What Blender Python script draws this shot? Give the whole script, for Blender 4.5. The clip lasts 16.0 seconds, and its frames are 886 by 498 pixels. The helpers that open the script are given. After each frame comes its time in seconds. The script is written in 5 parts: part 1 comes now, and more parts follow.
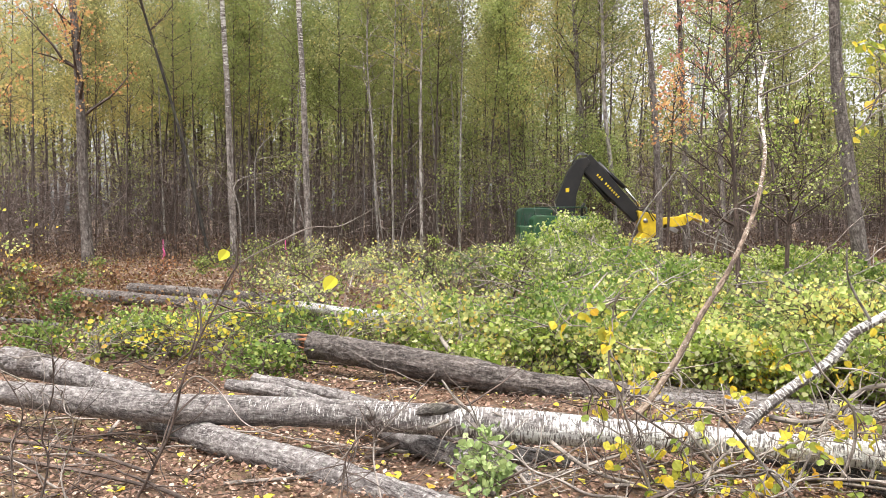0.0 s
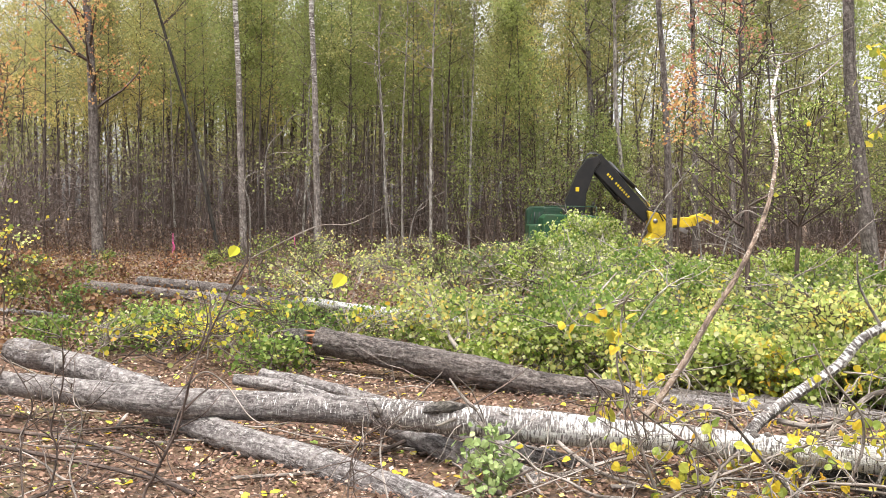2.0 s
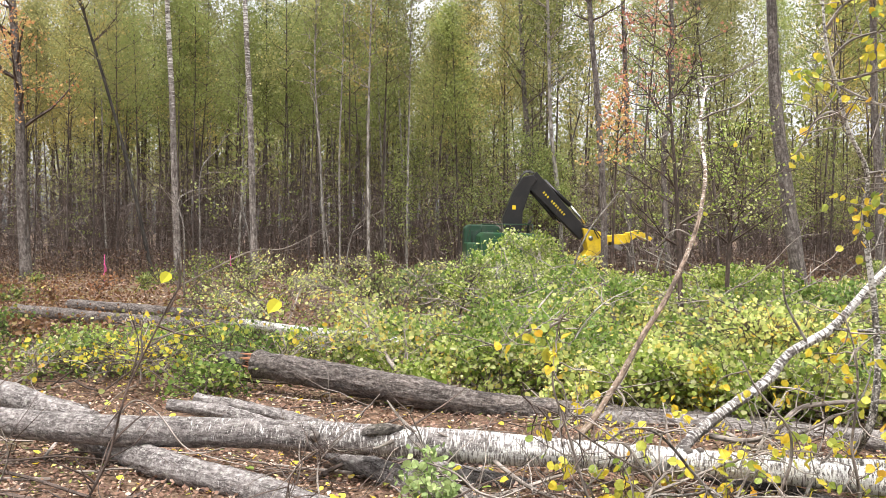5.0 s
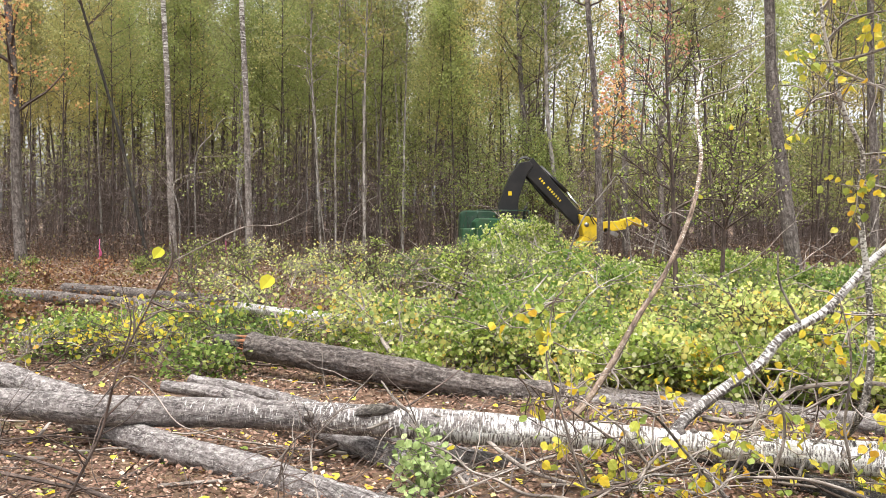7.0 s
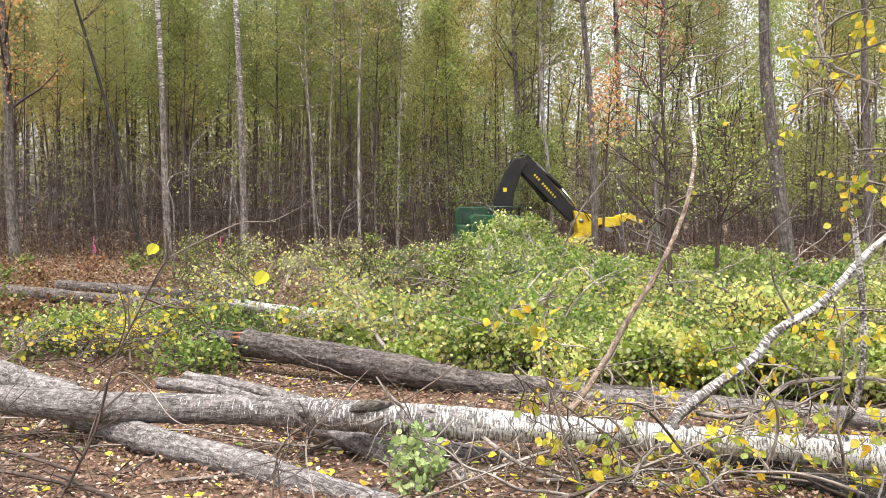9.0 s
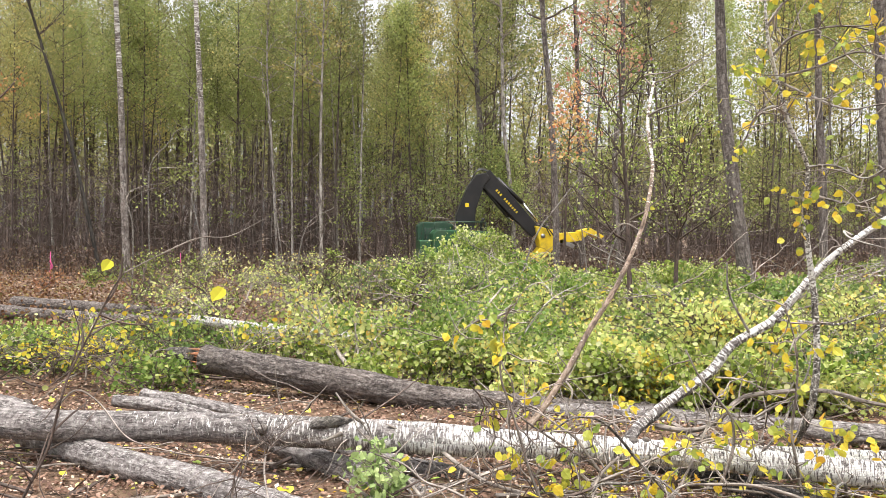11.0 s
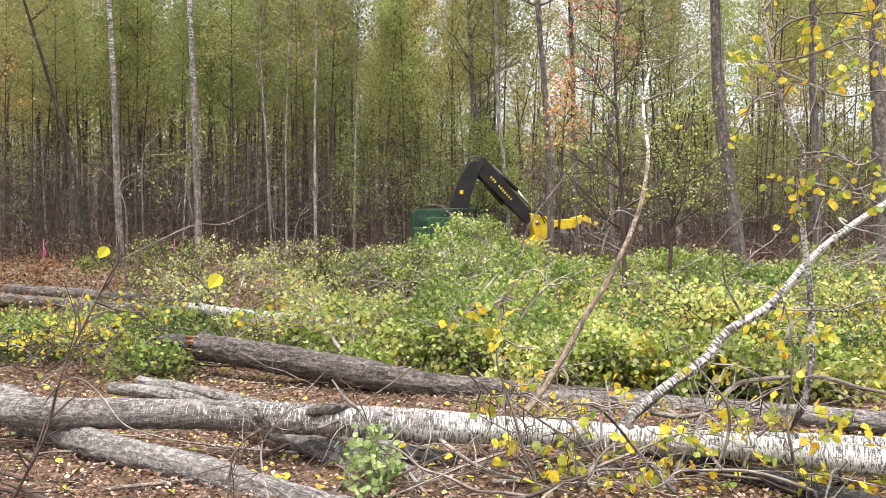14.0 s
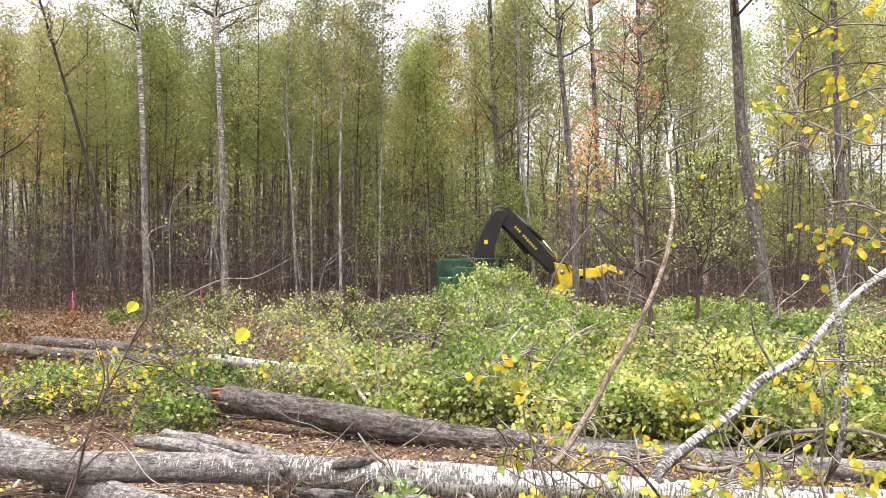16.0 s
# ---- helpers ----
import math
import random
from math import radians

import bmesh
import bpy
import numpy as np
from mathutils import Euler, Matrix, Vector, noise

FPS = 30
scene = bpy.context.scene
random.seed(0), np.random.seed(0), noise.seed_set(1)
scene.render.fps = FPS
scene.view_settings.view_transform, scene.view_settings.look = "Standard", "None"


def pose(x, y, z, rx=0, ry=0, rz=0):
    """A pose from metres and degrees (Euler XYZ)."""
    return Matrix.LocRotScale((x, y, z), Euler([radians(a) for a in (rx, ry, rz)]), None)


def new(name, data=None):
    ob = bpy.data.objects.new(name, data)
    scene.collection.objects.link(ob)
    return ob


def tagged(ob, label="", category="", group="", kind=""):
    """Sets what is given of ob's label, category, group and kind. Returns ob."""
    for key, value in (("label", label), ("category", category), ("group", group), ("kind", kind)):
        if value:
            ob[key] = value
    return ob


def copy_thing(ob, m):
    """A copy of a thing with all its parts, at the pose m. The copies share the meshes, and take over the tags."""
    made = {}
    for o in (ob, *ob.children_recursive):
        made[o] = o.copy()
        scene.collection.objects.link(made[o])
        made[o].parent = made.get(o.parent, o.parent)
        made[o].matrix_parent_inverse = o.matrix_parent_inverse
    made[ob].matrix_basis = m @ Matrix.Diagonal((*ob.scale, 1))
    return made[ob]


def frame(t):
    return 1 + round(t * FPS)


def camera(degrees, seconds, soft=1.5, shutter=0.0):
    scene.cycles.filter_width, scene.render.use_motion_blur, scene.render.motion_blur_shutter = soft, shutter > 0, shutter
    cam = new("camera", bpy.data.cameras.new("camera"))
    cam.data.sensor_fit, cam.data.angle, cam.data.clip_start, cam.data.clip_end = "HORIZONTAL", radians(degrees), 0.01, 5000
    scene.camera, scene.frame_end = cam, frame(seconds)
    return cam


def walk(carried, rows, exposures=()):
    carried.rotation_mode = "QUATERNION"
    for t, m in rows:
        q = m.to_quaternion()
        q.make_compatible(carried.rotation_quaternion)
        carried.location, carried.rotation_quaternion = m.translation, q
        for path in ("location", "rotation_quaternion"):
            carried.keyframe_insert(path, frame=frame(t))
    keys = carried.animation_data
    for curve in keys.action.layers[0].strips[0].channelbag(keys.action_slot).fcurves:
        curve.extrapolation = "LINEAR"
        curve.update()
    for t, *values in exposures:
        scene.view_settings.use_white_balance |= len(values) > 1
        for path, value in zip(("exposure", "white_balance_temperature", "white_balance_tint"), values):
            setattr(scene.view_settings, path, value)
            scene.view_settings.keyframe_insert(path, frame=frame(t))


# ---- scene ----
cam = camera(51.04, 16.0, soft=0.8)
PATH = [
    (0, -0.0000, 0.0000, 1.7500, 88.050, -0.000, 0.000),
    (0.5, 0.0029, 0.0009, 1.7454, 87.957, 0.205, 0.508),
    (1, -0.0013, -0.0014, 1.7539, 87.868, -0.307, 0.688),
    (1.5, -0.0022, -0.0002, 1.7568, 87.808, -0.436, 0.741),
    (2, -0.0038, -0.0033, 1.7591, 87.873, -0.775, 0.576),
    (2.5, -0.0049, -0.0038, 1.7616, 87.907, -0.553, 0.278),
    (3, -0.0034, -0.0118, 1.7643, 87.964, -0.432, 0.068),
    (3.5, 0.0034, -0.0115, 1.7676, 87.927, -0.026, -0.390),
    (4, 0.0024, -0.0125, 1.7855, 88.217, -0.103, -1.006),
    (4.5, 0.0099, -0.0142, 1.7885, 88.804, 0.133, -2.539),
    (4.7, 0.0089, -0.0164, 1.7880, 89.017, -0.223, -3.038),
    (6.8, 0.0231, -0.0028, 1.7415, 88.385, -0.502, -3.727),
    (7, 0.0212, -0.0046, 1.7392, 88.215, -0.583, -3.479),
    (7.5, 0.0273, -0.0002, 1.7415, 87.990, -0.623, -3.314),
    (8, 0.0247, -0.0119, 1.7350, 87.963, 0.082, -3.493),
    (8.5, 0.0243, -0.0153, 1.7373, 87.893, -0.312, -3.588),
    (10.8, 0.0414, -0.0298, 1.7359, 88.927, -0.606, -4.999),
    (11, 0.0451, -0.0283, 1.7377, 88.957, -0.476, -6.076),
    (11.5, 0.0454, -0.0235, 1.7405, 88.939, -0.217, -7.599),
    (12, 0.0458, -0.0240, 1.7361, 88.720, -0.098, -8.121),
    (12.5, 0.0392, -0.0209, 1.7344, 88.383, -0.894, -8.100),
    (13, 0.0319, -0.0258, 1.7380, 88.062, -0.714, -7.554),
    (13.5, 0.0304, -0.0260, 1.7382, 88.074, -0.512, -6.878),
    (14, 0.0308, -0.0223, 1.7366, 88.169, -0.450, -6.445),
    (14.5, 0.0292, -0.0257, 1.7400, 88.266, 0.239, -6.084),
    (15, 0.0267, -0.0324, 1.7479, 89.033, 0.538, -5.767),
    (15.5, 0.0235, -0.0335, 1.7550, 90.473, 0.027, -5.259),
    (16, 0.0237, -0.0268, 1.7525, 91.217, -0.117, -4.932),
]
walk(cam, [(t, pose(*p)) for t, *p in PATH], exposures=((0.0, 1.16), (8.5, 1.12), (11.0, 1.11), (14.6, 1.07), (15.4, 1.16), (16.0, 1.21)))

# ---- world and light: bright overcast autumn day ----
scene.view_settings.exposure = 1.16
world = bpy.data.worlds.new("overcast_sky")
scene.world = world
world.use_nodes = True
wn, wl = world.node_tree.nodes, world.node_tree.links
sky = wn.new("ShaderNodeTexSky")
sky.sky_type, sky.sun_disc = "NISHITA", False
sky.sun_elevation, sky.sun_rotation = radians(78), radians(200)
sky.dust_density, sky.air_density = 4.0, 1.0
grey = wn.new("ShaderNodeHueSaturation")
grey.inputs["Saturation"].default_value = 0.12
wl.new(sky.outputs[0], grey.inputs["Color"])
bg = wn["Background"]
bg.inputs["Strength"].default_value = 0.15
wl.new(grey.outputs[0], bg.inputs["Color"])
sun = new("sun", bpy.data.lights.new("sun", "SUN"))
sun.data.energy, sun.data.angle, sun.data.color = 2.2, radians(30), (1.0, 0.96, 0.9)
sun.matrix_world = pose(0, 0, 30, 12, 0, -20)


# ---- materials ----
def mat_base(name):
    m = bpy.data.materials.new(name)
    m.use_nodes = True
    n, l = m.node_tree.nodes, m.node_tree.links
    return m, n, l, n["Principled BSDF"], n["Material Output"]


def ramp(n, stops):
    r = n.new("ShaderNodeValToRGB")
    e = r.color_ramp.elements
    while len(e) < len(stops):
        e.new(0.5)
    for el, (p, c) in zip(e, stops):
        el.position, el.color = p, (*c, 1)
    return r


def noise_node(n, l, vec, scale, detail=4, rough=0.6):
    t = n.new("ShaderNodeTexNoise")
    t.inputs["Scale"].default_value, t.inputs["Detail"].default_value, t.inputs["Roughness"].default_value = scale, detail, rough
    if vec is not None:
        l.new(vec, t.inputs["Vector"])
    return t


def mix_rgb(n, l, fac, a, b, mode="MIX"):
    m = n.new("ShaderNodeMix")
    m.data_type, m.blend_type = "RGBA", mode
    for sock, v in ((m.inputs[0], fac), (m.inputs[6], a), (m.inputs[7], b)):
        if isinstance(v, (int, float)):
            sock.default_value = v
        elif isinstance(v, tuple):
            sock.default_value = (*v, 1)
        else:
            l.new(v, sock)
    return m.outputs[2]


def leaf_mat(name, stops, glow=0.4, rough=0.55, single=False, trees=(0.8, 1.2)):
    """Leaves: colour by leaf, with paler and darker trees, and light through the blade."""
    m, n, l, p, out = mat_base(name)
    g = n.new("ShaderNodeNewGeometry")
    r = ramp(n, stops)
    oi = n.new("ShaderNodeObjectInfo")
    l.new(oi.outputs["Random"] if single else g.outputs["Random Per Island"], r.inputs[0])
    hs = n.new("ShaderNodeHueSaturation")
    mr = n.new("ShaderNodeMapRange")
    mr.inputs[3].default_value, mr.inputs[4].default_value = trees
    l.new(oi.outputs["Random"], mr.inputs[0])
    l.new(mr.outputs[0], hs.inputs["Value"])
    tc = n.new("ShaderNodeTexCoord")
    nz = noise_node(n, l, tc.outputs["Object"], 14, 3)
    col = mix_rgb(n, l, nz.outputs[0], r.outputs[0], (0.5, 0.5, 0.5), "OVERLAY")
    l.new(col, hs.inputs["Color"])
    l.new(hs.outputs[0], p.inputs["Base Color"])
    p.inputs["Roughness"].default_value = rough
    p.inputs["Specular IOR Level"].default_value = 0.35
    tr = n.new("ShaderNodeBsdfTranslucent")
    l.new(hs.outputs[0], tr.inputs["Color"])
    ms = n.new("ShaderNodeMixShader")
    ms.inputs[0].default_value = glow
    l.new(p.outputs[0], ms.inputs[1])
    l.new(tr.outputs[0], ms.inputs[2])
    l.new(ms.outputs[0], out.inputs["Surface"])
    return m


def bark_mat(name, pale, mid, dark, along=4.0, around=30.0, white=None, whiten=None, bump=0.6, marks_at=(42, 14)):
    """Bark in the tube's own metres: ridges along the stem (or bands round it), lichen patches and, for birch, white paper that starts at whiten metres."""
    m, n, l, p, out = mat_base(name)
    uv = n.new("ShaderNodeUVMap")
    mp = n.new("ShaderNodeMapping")
    mp.inputs["Scale"].default_value = (along, around, 1)
    l.new(uv.outputs[0], mp.inputs[0])
    ridges = noise_node(n, l, mp.outputs[0], 1.0, 8, 0.72)
    ridges.inputs["Distortion"].default_value = 0.9
    crack = n.new("ShaderNodeTexVoronoi")
    crack.feature, crack.distance = "F1", "EUCLIDEAN"
    crack.inputs["Scale"].default_value = 0.8
    l.new(mp.outputs[0], crack.inputs["Vector"])
    big = noise_node(n, l, uv.outputs[0], 3.0, 5, 0.65)
    hgt = n.new("ShaderNodeMath")
    hgt.operation = "MULTIPLY_ADD"
    l.new(crack.outputs["Distance"], hgt.inputs[0])
    hgt.inputs[1].default_value = -0.1
    l.new(ridges.outputs[0], hgt.inputs[2])
    r = ramp(n, [(0.36, dark), (0.45, mid), (0.55, pale)])
    l.new(hgt.outputs[0], r.inputs[0])
    lich = ramp(n, [(0.42, (0, 0, 0)), (0.62, (1, 1, 1))])
    l.new(big.outputs[0], lich.inputs[0])
    col = mix_rgb(n, l, lich.outputs[0], r.outputs[0], mix_rgb(n, l, 0.3, r.outputs[0], pale))
    height = hgt.outputs[0]
    mp3 = n.new("ShaderNodeMapping")
    mp3.inputs["Scale"].default_value = (1.6, 4.5, 1)
    l.new(uv.outputs[0], mp3.inputs[0])
    stain = noise_node(n, l, mp3.outputs[0], 1.0, 6, 0.7)
    st = ramp(n, [(0.42, (0.32, 0.30, 0.28)), (0.58, (1, 1, 1))])
    l.new(stain.outputs[0], st.inputs[0])
    col = mix_rgb(n, l, 0.75, col, st.outputs[0], "MULTIPLY")
    spk = noise_node(n, l, uv.outputs[0], 38, 3, 0.5)
    sp = ramp(n, [(0.33, (0.15, 0.13, 0.12)), (0.38, (1, 1, 1))])
    l.new(spk.outputs[0], sp.inputs[0])
    col = mix_rgb(n, l, 0.8, col, sp.outputs[0], "MULTIPLY")
    if white:
        mp2 = n.new("ShaderNodeMapping")
        mp2.inputs["Scale"].default_value = (*marks_at, 1)
        l.new(uv.outputs[0], mp2.inputs[0])
        marks = noise_node(n, l, mp2.outputs[0], 1.0, 4, 0.7)
        sep = n.new("ShaderNodeSeparateXYZ")
        l.new(uv.outputs[0], sep.inputs[0])
        grad = n.new("ShaderNodeMapRange")
        grad.inputs[1].default_value, grad.inputs[2].default_value = whiten
        grad.inputs[3].default_value, grad.inputs[4].default_value = -0.13, 0.035
        l.new(sep.outputs[0], grad.inputs[0])
        add = n.new("ShaderNodeMath")
        l.new(marks.outputs[0], add.inputs[0])
        l.new(grad.outputs[0], add.inputs[1])
        add2 = n.new("ShaderNodeMath")
        add2.operation = "MULTIPLY_ADD"
        l.new(big.outputs[0], add2.inputs[0])
        add2.inputs[1].default_value = 0.55
        l.new(add.outputs[0], add2.inputs[2])
        wr = ramp(n, [(0.775, (0, 0, 0)), (0.81, (1, 1, 1))])
        l.new(add2.outputs[0], wr.inputs[0])
        col = mix_rgb(n, l, wr.outputs[0], col, white)
    tc = n.new("ShaderNodeTexCoord")
    moss = noise_node(n, l, tc.outputs["Object"], 1.7, 3)
    mr = ramp(n, [(0.56, (0, 0, 0)), (0.75, (0.4, 0.4, 0.4))])
    l.new(moss.outputs[0], mr.inputs[0])
    col = mix_rgb(n, l, mr.outputs[0], col, (0.10, 0.10, 0.055))
    l.new(col, p.inputs["Base Color"])
    p.inputs["Roughness"].default_value = 0.88
    b = n.new("ShaderNodeBump")
    b.inputs["Strength"].default_value, b.inputs["Distance"].default_value = bump, 0.02
    l.new(height, b.inputs["Height"])
    l.new(b.outputs[0], p.inputs["Normal"])
    return m


def log_mat(name, base, dark, pale, furrow=(7, 46), cracks=0.5, flecks=0.5, lichen=0.3, white=None, whiten=(0, 1), bump=0.7, coarse=1.0):
    """Bark of a trunk, in metres along and round it: long dark furrows, short cross cracks, pale flecks, lichen and, for birch, white paper bark that begins at whiten metres."""
    m, n, l, p, out = mat_base(name)
    uv = n.new("ShaderNodeUVMap")

    def field(su, sv, detail=4, rough=0.6, twist=0.0):
        mp = n.new("ShaderNodeMapping")
        mp.inputs["Scale"].default_value = (su * coarse, sv * coarse, 1)
        l.new(uv.outputs[0], mp.inputs[0])
        t = noise_node(n, l, mp.outputs[0], 1.0, detail, rough)
        t.inputs["Distortion"].default_value = twist
        return t.outputs[0]

    def cut(src, lo, hi, a=0.0, b=1.0):
        r = n.new("ShaderNodeMapRange")
        r.inputs[1].default_value, r.inputs[2].default_value, r.inputs[3].default_value, r.inputs[4].default_value = lo, hi, a, b
        l.new(src, r.inputs[0])
        return r.outputs[0]

    def calc(op, a, b):
        k = n.new("ShaderNodeMath")
        k.operation = op
        for sock, v in zip(k.inputs, (a, b)):
            if isinstance(v, (int, float)):
                sock.default_value = v
            else:
                l.new(v, sock)
        return k.outputs[0]

    tone = cut(field(2.3, 5, 5, 0.65), 0.3, 0.7)
    col = mix_rgb(n, l, tone, tuple(c * 0.72 for c in base), tuple(min(1, c * 1.2) for c in base))
    grain = field(17, 25, 8, 0.8)
    col = mix_rgb(n, l, cut(grain, 0.39, 0.51, 0.95, 0.0), col, tuple(c * k for c, k in zip(base, (0.3, 0.26, 0.26))))
    col = mix_rgb(n, l, cut(grain, 0.52, 0.66, 0.0, 0.8), col, pale)
    line = field(*furrow, 5, 0.62, 0.6)
    groove = cut(calc("ABSOLUTE", calc("SUBTRACT", line, 0.5), 0.0), 0.01, 0.06, 1.0, 0.0)
    groove = calc("MULTIPLY", groove, cut(field(3, 9, 3), 0.35, 0.6))
    col = mix_rgb(n, l, calc("MULTIPLY", groove, 0.85), col, dark)
    crack = cut(field(52, 15, 5, 0.7), 0.54, 0.62)
    col = mix_rgb(n, l, calc("MULTIPLY", crack, cracks), col, dark)
    fleck = cut(field(75, 22, 3, 0.6), 0.62, 0.68)
    col = mix_rgb(n, l, calc("MULTIPLY", fleck, flecks), col, pale)
    spot = cut(field(9, 9, 6, 0.75), 0.58, 0.66)
    col = mix_rgb(n, l, calc("MULTIPLY", spot, lichen), col, (pale[0] * 0.9, pale[1] * 0.95, pale[2] * 0.86))
    stain = cut(field(1.4, 3.2, 6, 0.7), 0.58, 0.72)
    col = mix_rgb(n, l, calc("MULTIPLY", stain, 0.6), col, dark)
    height = calc("SUBTRACT", calc("SUBTRACT", calc("ADD", line, calc("MULTIPLY", grain, 0.8)), calc("MULTIPLY", groove, 0.6)), calc("MULTIPLY", crack, 0.25))
    if white:
        sep = n.new("ShaderNodeSeparateXYZ")
        l.new(uv.outputs[0], sep.inputs[0])
        s = calc("ADD", field(62, 10, 5, 0.7), calc("MULTIPLY", field(3.2, 5, 4), 0.32))
        s = calc("ADD", s, cut(sep.outputs[0], *whiten, -0.17, 0.035))
        peel = cut(s, 0.655, 0.685)
        paper = mix_rgb(n, l, cut(field(30, 30, 4), 0.35, 0.7), tuple(c * 0.82 for c in white), white)
        col = mix_rgb(n, l, peel, col, paper)
        height = calc("ADD", height, calc("MULTIPLY", peel, 0.25))
    l.new(col, p.inputs["Base Color"])
    p.inputs["Roughness"].default_value = 0.85
    b = n.new("ShaderNodeBump")
    b.inputs["Strength"].default_value, b.inputs["Distance"].default_value = bump, 0.02
    l.new(height, b.inputs["Height"])
    l.new(b.outputs[0], p.inputs["Normal"])
    return m


def plain_mat(name, col, rough=0.5, metal=0.0, dirt=(0.12, 0.10, 0.07), amount=0.5, scale=3.0):
    m, n, l, p, out = mat_base(name)
    tc = n.new("ShaderNodeTexCoord")
    a = noise_node(n, l, tc.outputs["Object"], scale, 6, 0.65)
    r = ramp(n, [(0.45, (0, 0, 0)), (0.75, (amount,) * 3)])
    l.new(a.outputs[0], r.inputs[0])
    l.new(mix_rgb(n, l, r.outputs[0], col, dirt), p.inputs["Base Color"])
    rr = n.new("ShaderNodeMapRange")
    rr.inputs[3].default_value, rr.inputs[4].default_value = rough, min(1, rough + 0.35)
    l.new(r.outputs[0], rr.inputs[0])
    l.new(rr.outputs[0], p.inputs["Roughness"])
    p.inputs["Metallic"].default_value = metal
    f = noise_node(n, l, tc.outputs["Object"], scale * 18, 3)
    b = n.new("ShaderNodeBump")
    b.inputs["Strength"].default_value, b.inputs["Distance"].default_value = 0.15, 0.004
    l.new(f.outputs[0], b.inputs["Height"])
    l.new(b.outputs[0], p.inputs["Normal"])
    return m


def ground_mat():
    m, n, l, p, out = mat_base("forest_floor")
    tc = n.new("ShaderNodeTexCoord")
    fine = noise_node(n, l, tc.outputs["Object"], 22, 6, 0.75)
    mid = noise_node(n, l, tc.outputs["Object"], 2.4, 5, 0.6)
    vor = n.new("ShaderNodeTexVoronoi")
    vor.inputs["Scale"].default_value = 16
    l.new(tc.outputs["Object"], vor.inputs["Vector"])
    leaf = ramp(n, [(0.0, (0.09, 0.05, 0.028)), (0.35, (0.16, 0.092, 0.055)), (0.7, (0.22, 0.135, 0.085)), (1.0, (0.30, 0.21, 0.145))])
    sepc = n.new("ShaderNodeSeparateColor")
    l.new(vor.outputs["Color"], sepc.inputs[0])
    l.new(sepc.outputs[0], leaf.inputs[0])
    soil = ramp(n, [(0.3, (0.035, 0.022, 0.014)), (0.7, (0.14, 0.08, 0.045))])
    l.new(fine.outputs[0], soil.inputs[0])
    f2 = ramp(n, [(0.4, (0.1,) * 3), (0.65, (0.9,) * 3)])
    l.new(mid.outputs[0], f2.inputs[0])
    col = mix_rgb(n, l, f2.outputs[0], soil.outputs[0], leaf.outputs[0])
    big = noise_node(n, l, tc.outputs["Object"], 0.45, 4)
    f3 = ramp(n, [(0.56, (0, 0, 0)), (0.7, (0.6,) * 3)])
    l.new(big.outputs[0], f3.inputs[0])
    grass = mix_rgb(n, l, fine.outputs[0], (0.05, 0.07, 0.02), (0.14, 0.15, 0.05))
    l.new(mix_rgb(n, l, f3.outputs[0], col, grass), p.inputs["Base Color"])
    p.inputs["Roughness"].default_value = 0.95
    b = n.new("ShaderNodeBump")
    b.inputs["Strength"].default_value, b.inputs["Distance"].default_value = 0.8, 0.03
    l.new(fine.outputs[0], b.inputs["Height"])
    l.new(b.outputs[0], p.inputs["Normal"])
    return m


M_GROUND = ground_mat()
M_LITTER = leaf_mat("dry_leaf_litter", [(0.0, (0.085, 0.046, 0.034)), (0.35, (0.165, 0.092, 0.064)), (0.65, (0.24, 0.145, 0.102)), (0.87, (0.34, 0.235, 0.18)), (0.97, (0.55, 0.44, 0.36)), (1.0, (0.55, 0.46, 0.1))], 0.1, 0.8)
M_SLASH = leaf_mat("yellow_green_leaf", [(0.0, (0.117, 0.18, 0.032)), (0.35, (0.256, 0.34, 0.064)), (0.65, (0.426, 0.511, 0.117)), (0.88, (0.628, 0.638, 0.298)), (0.99, (0.638, 0.638, 0.405)), (1.0, (0.638, 0.553, 0.064))], 0.52, 0.42)
M_SLASH_Y = leaf_mat("yellowing_leaf", [(0.0, (0.26, 0.33, 0.08)), (0.35, (0.46, 0.54, 0.17)), (0.65, (0.66, 0.68, 0.28)), (0.9, (0.78, 0.68, 0.22)), (1.0, (0.78, 0.50, 0.09))], 0.52, 0.42)
M_GREEN = leaf_mat("fresh_green_leaf", [(0.0, (0.105, 0.179, 0.036)), (0.45, (0.201, 0.306, 0.063)), (0.8, (0.327, 0.412, 0.116)), (0.95, (0.506, 0.527, 0.168)), (1.0, (0.609, 0.527, 0.085))], 0.52, 0.42)
M_HERB = leaf_mat("low_green_leaf", [(0.0, (0.08, 0.11, 0.03)), (0.45, (0.16, 0.21, 0.055)), (0.8, (0.29, 0.31, 0.09)), (1.0, (0.45, 0.38, 0.10))])
Y_STOPS = [(0.0, (0.30, 0.42, 0.09)), (0.25, (0.46, 0.52, 0.10)), (0.5, (0.66, 0.60, 0.08)), (0.9, (0.74, 0.54, 0.05)), (1.0, (0.68, 0.40, 0.06))]
M_YELLOW = leaf_mat("yellow_aspen_leaf", Y_STOPS, 0.45)
M_YELLOW_ONE = leaf_mat("yellow_single_leaf", Y_STOPS, 0.45, 0.45, True)
M_LIME = leaf_mat("lime_leaf", [(0.0, (0.68, 0.72, 0.08)), (1.0, (0.78, 0.72, 0.08))], 0.55, 0.45, True)
M_BUSH = leaf_mat("pale_green_leaf", [(0.0, (0.22, 0.32, 0.11)), (0.6, (0.36, 0.46, 0.18)), (1.0, (0.48, 0.55, 0.26))], 0.4, 0.5, True)
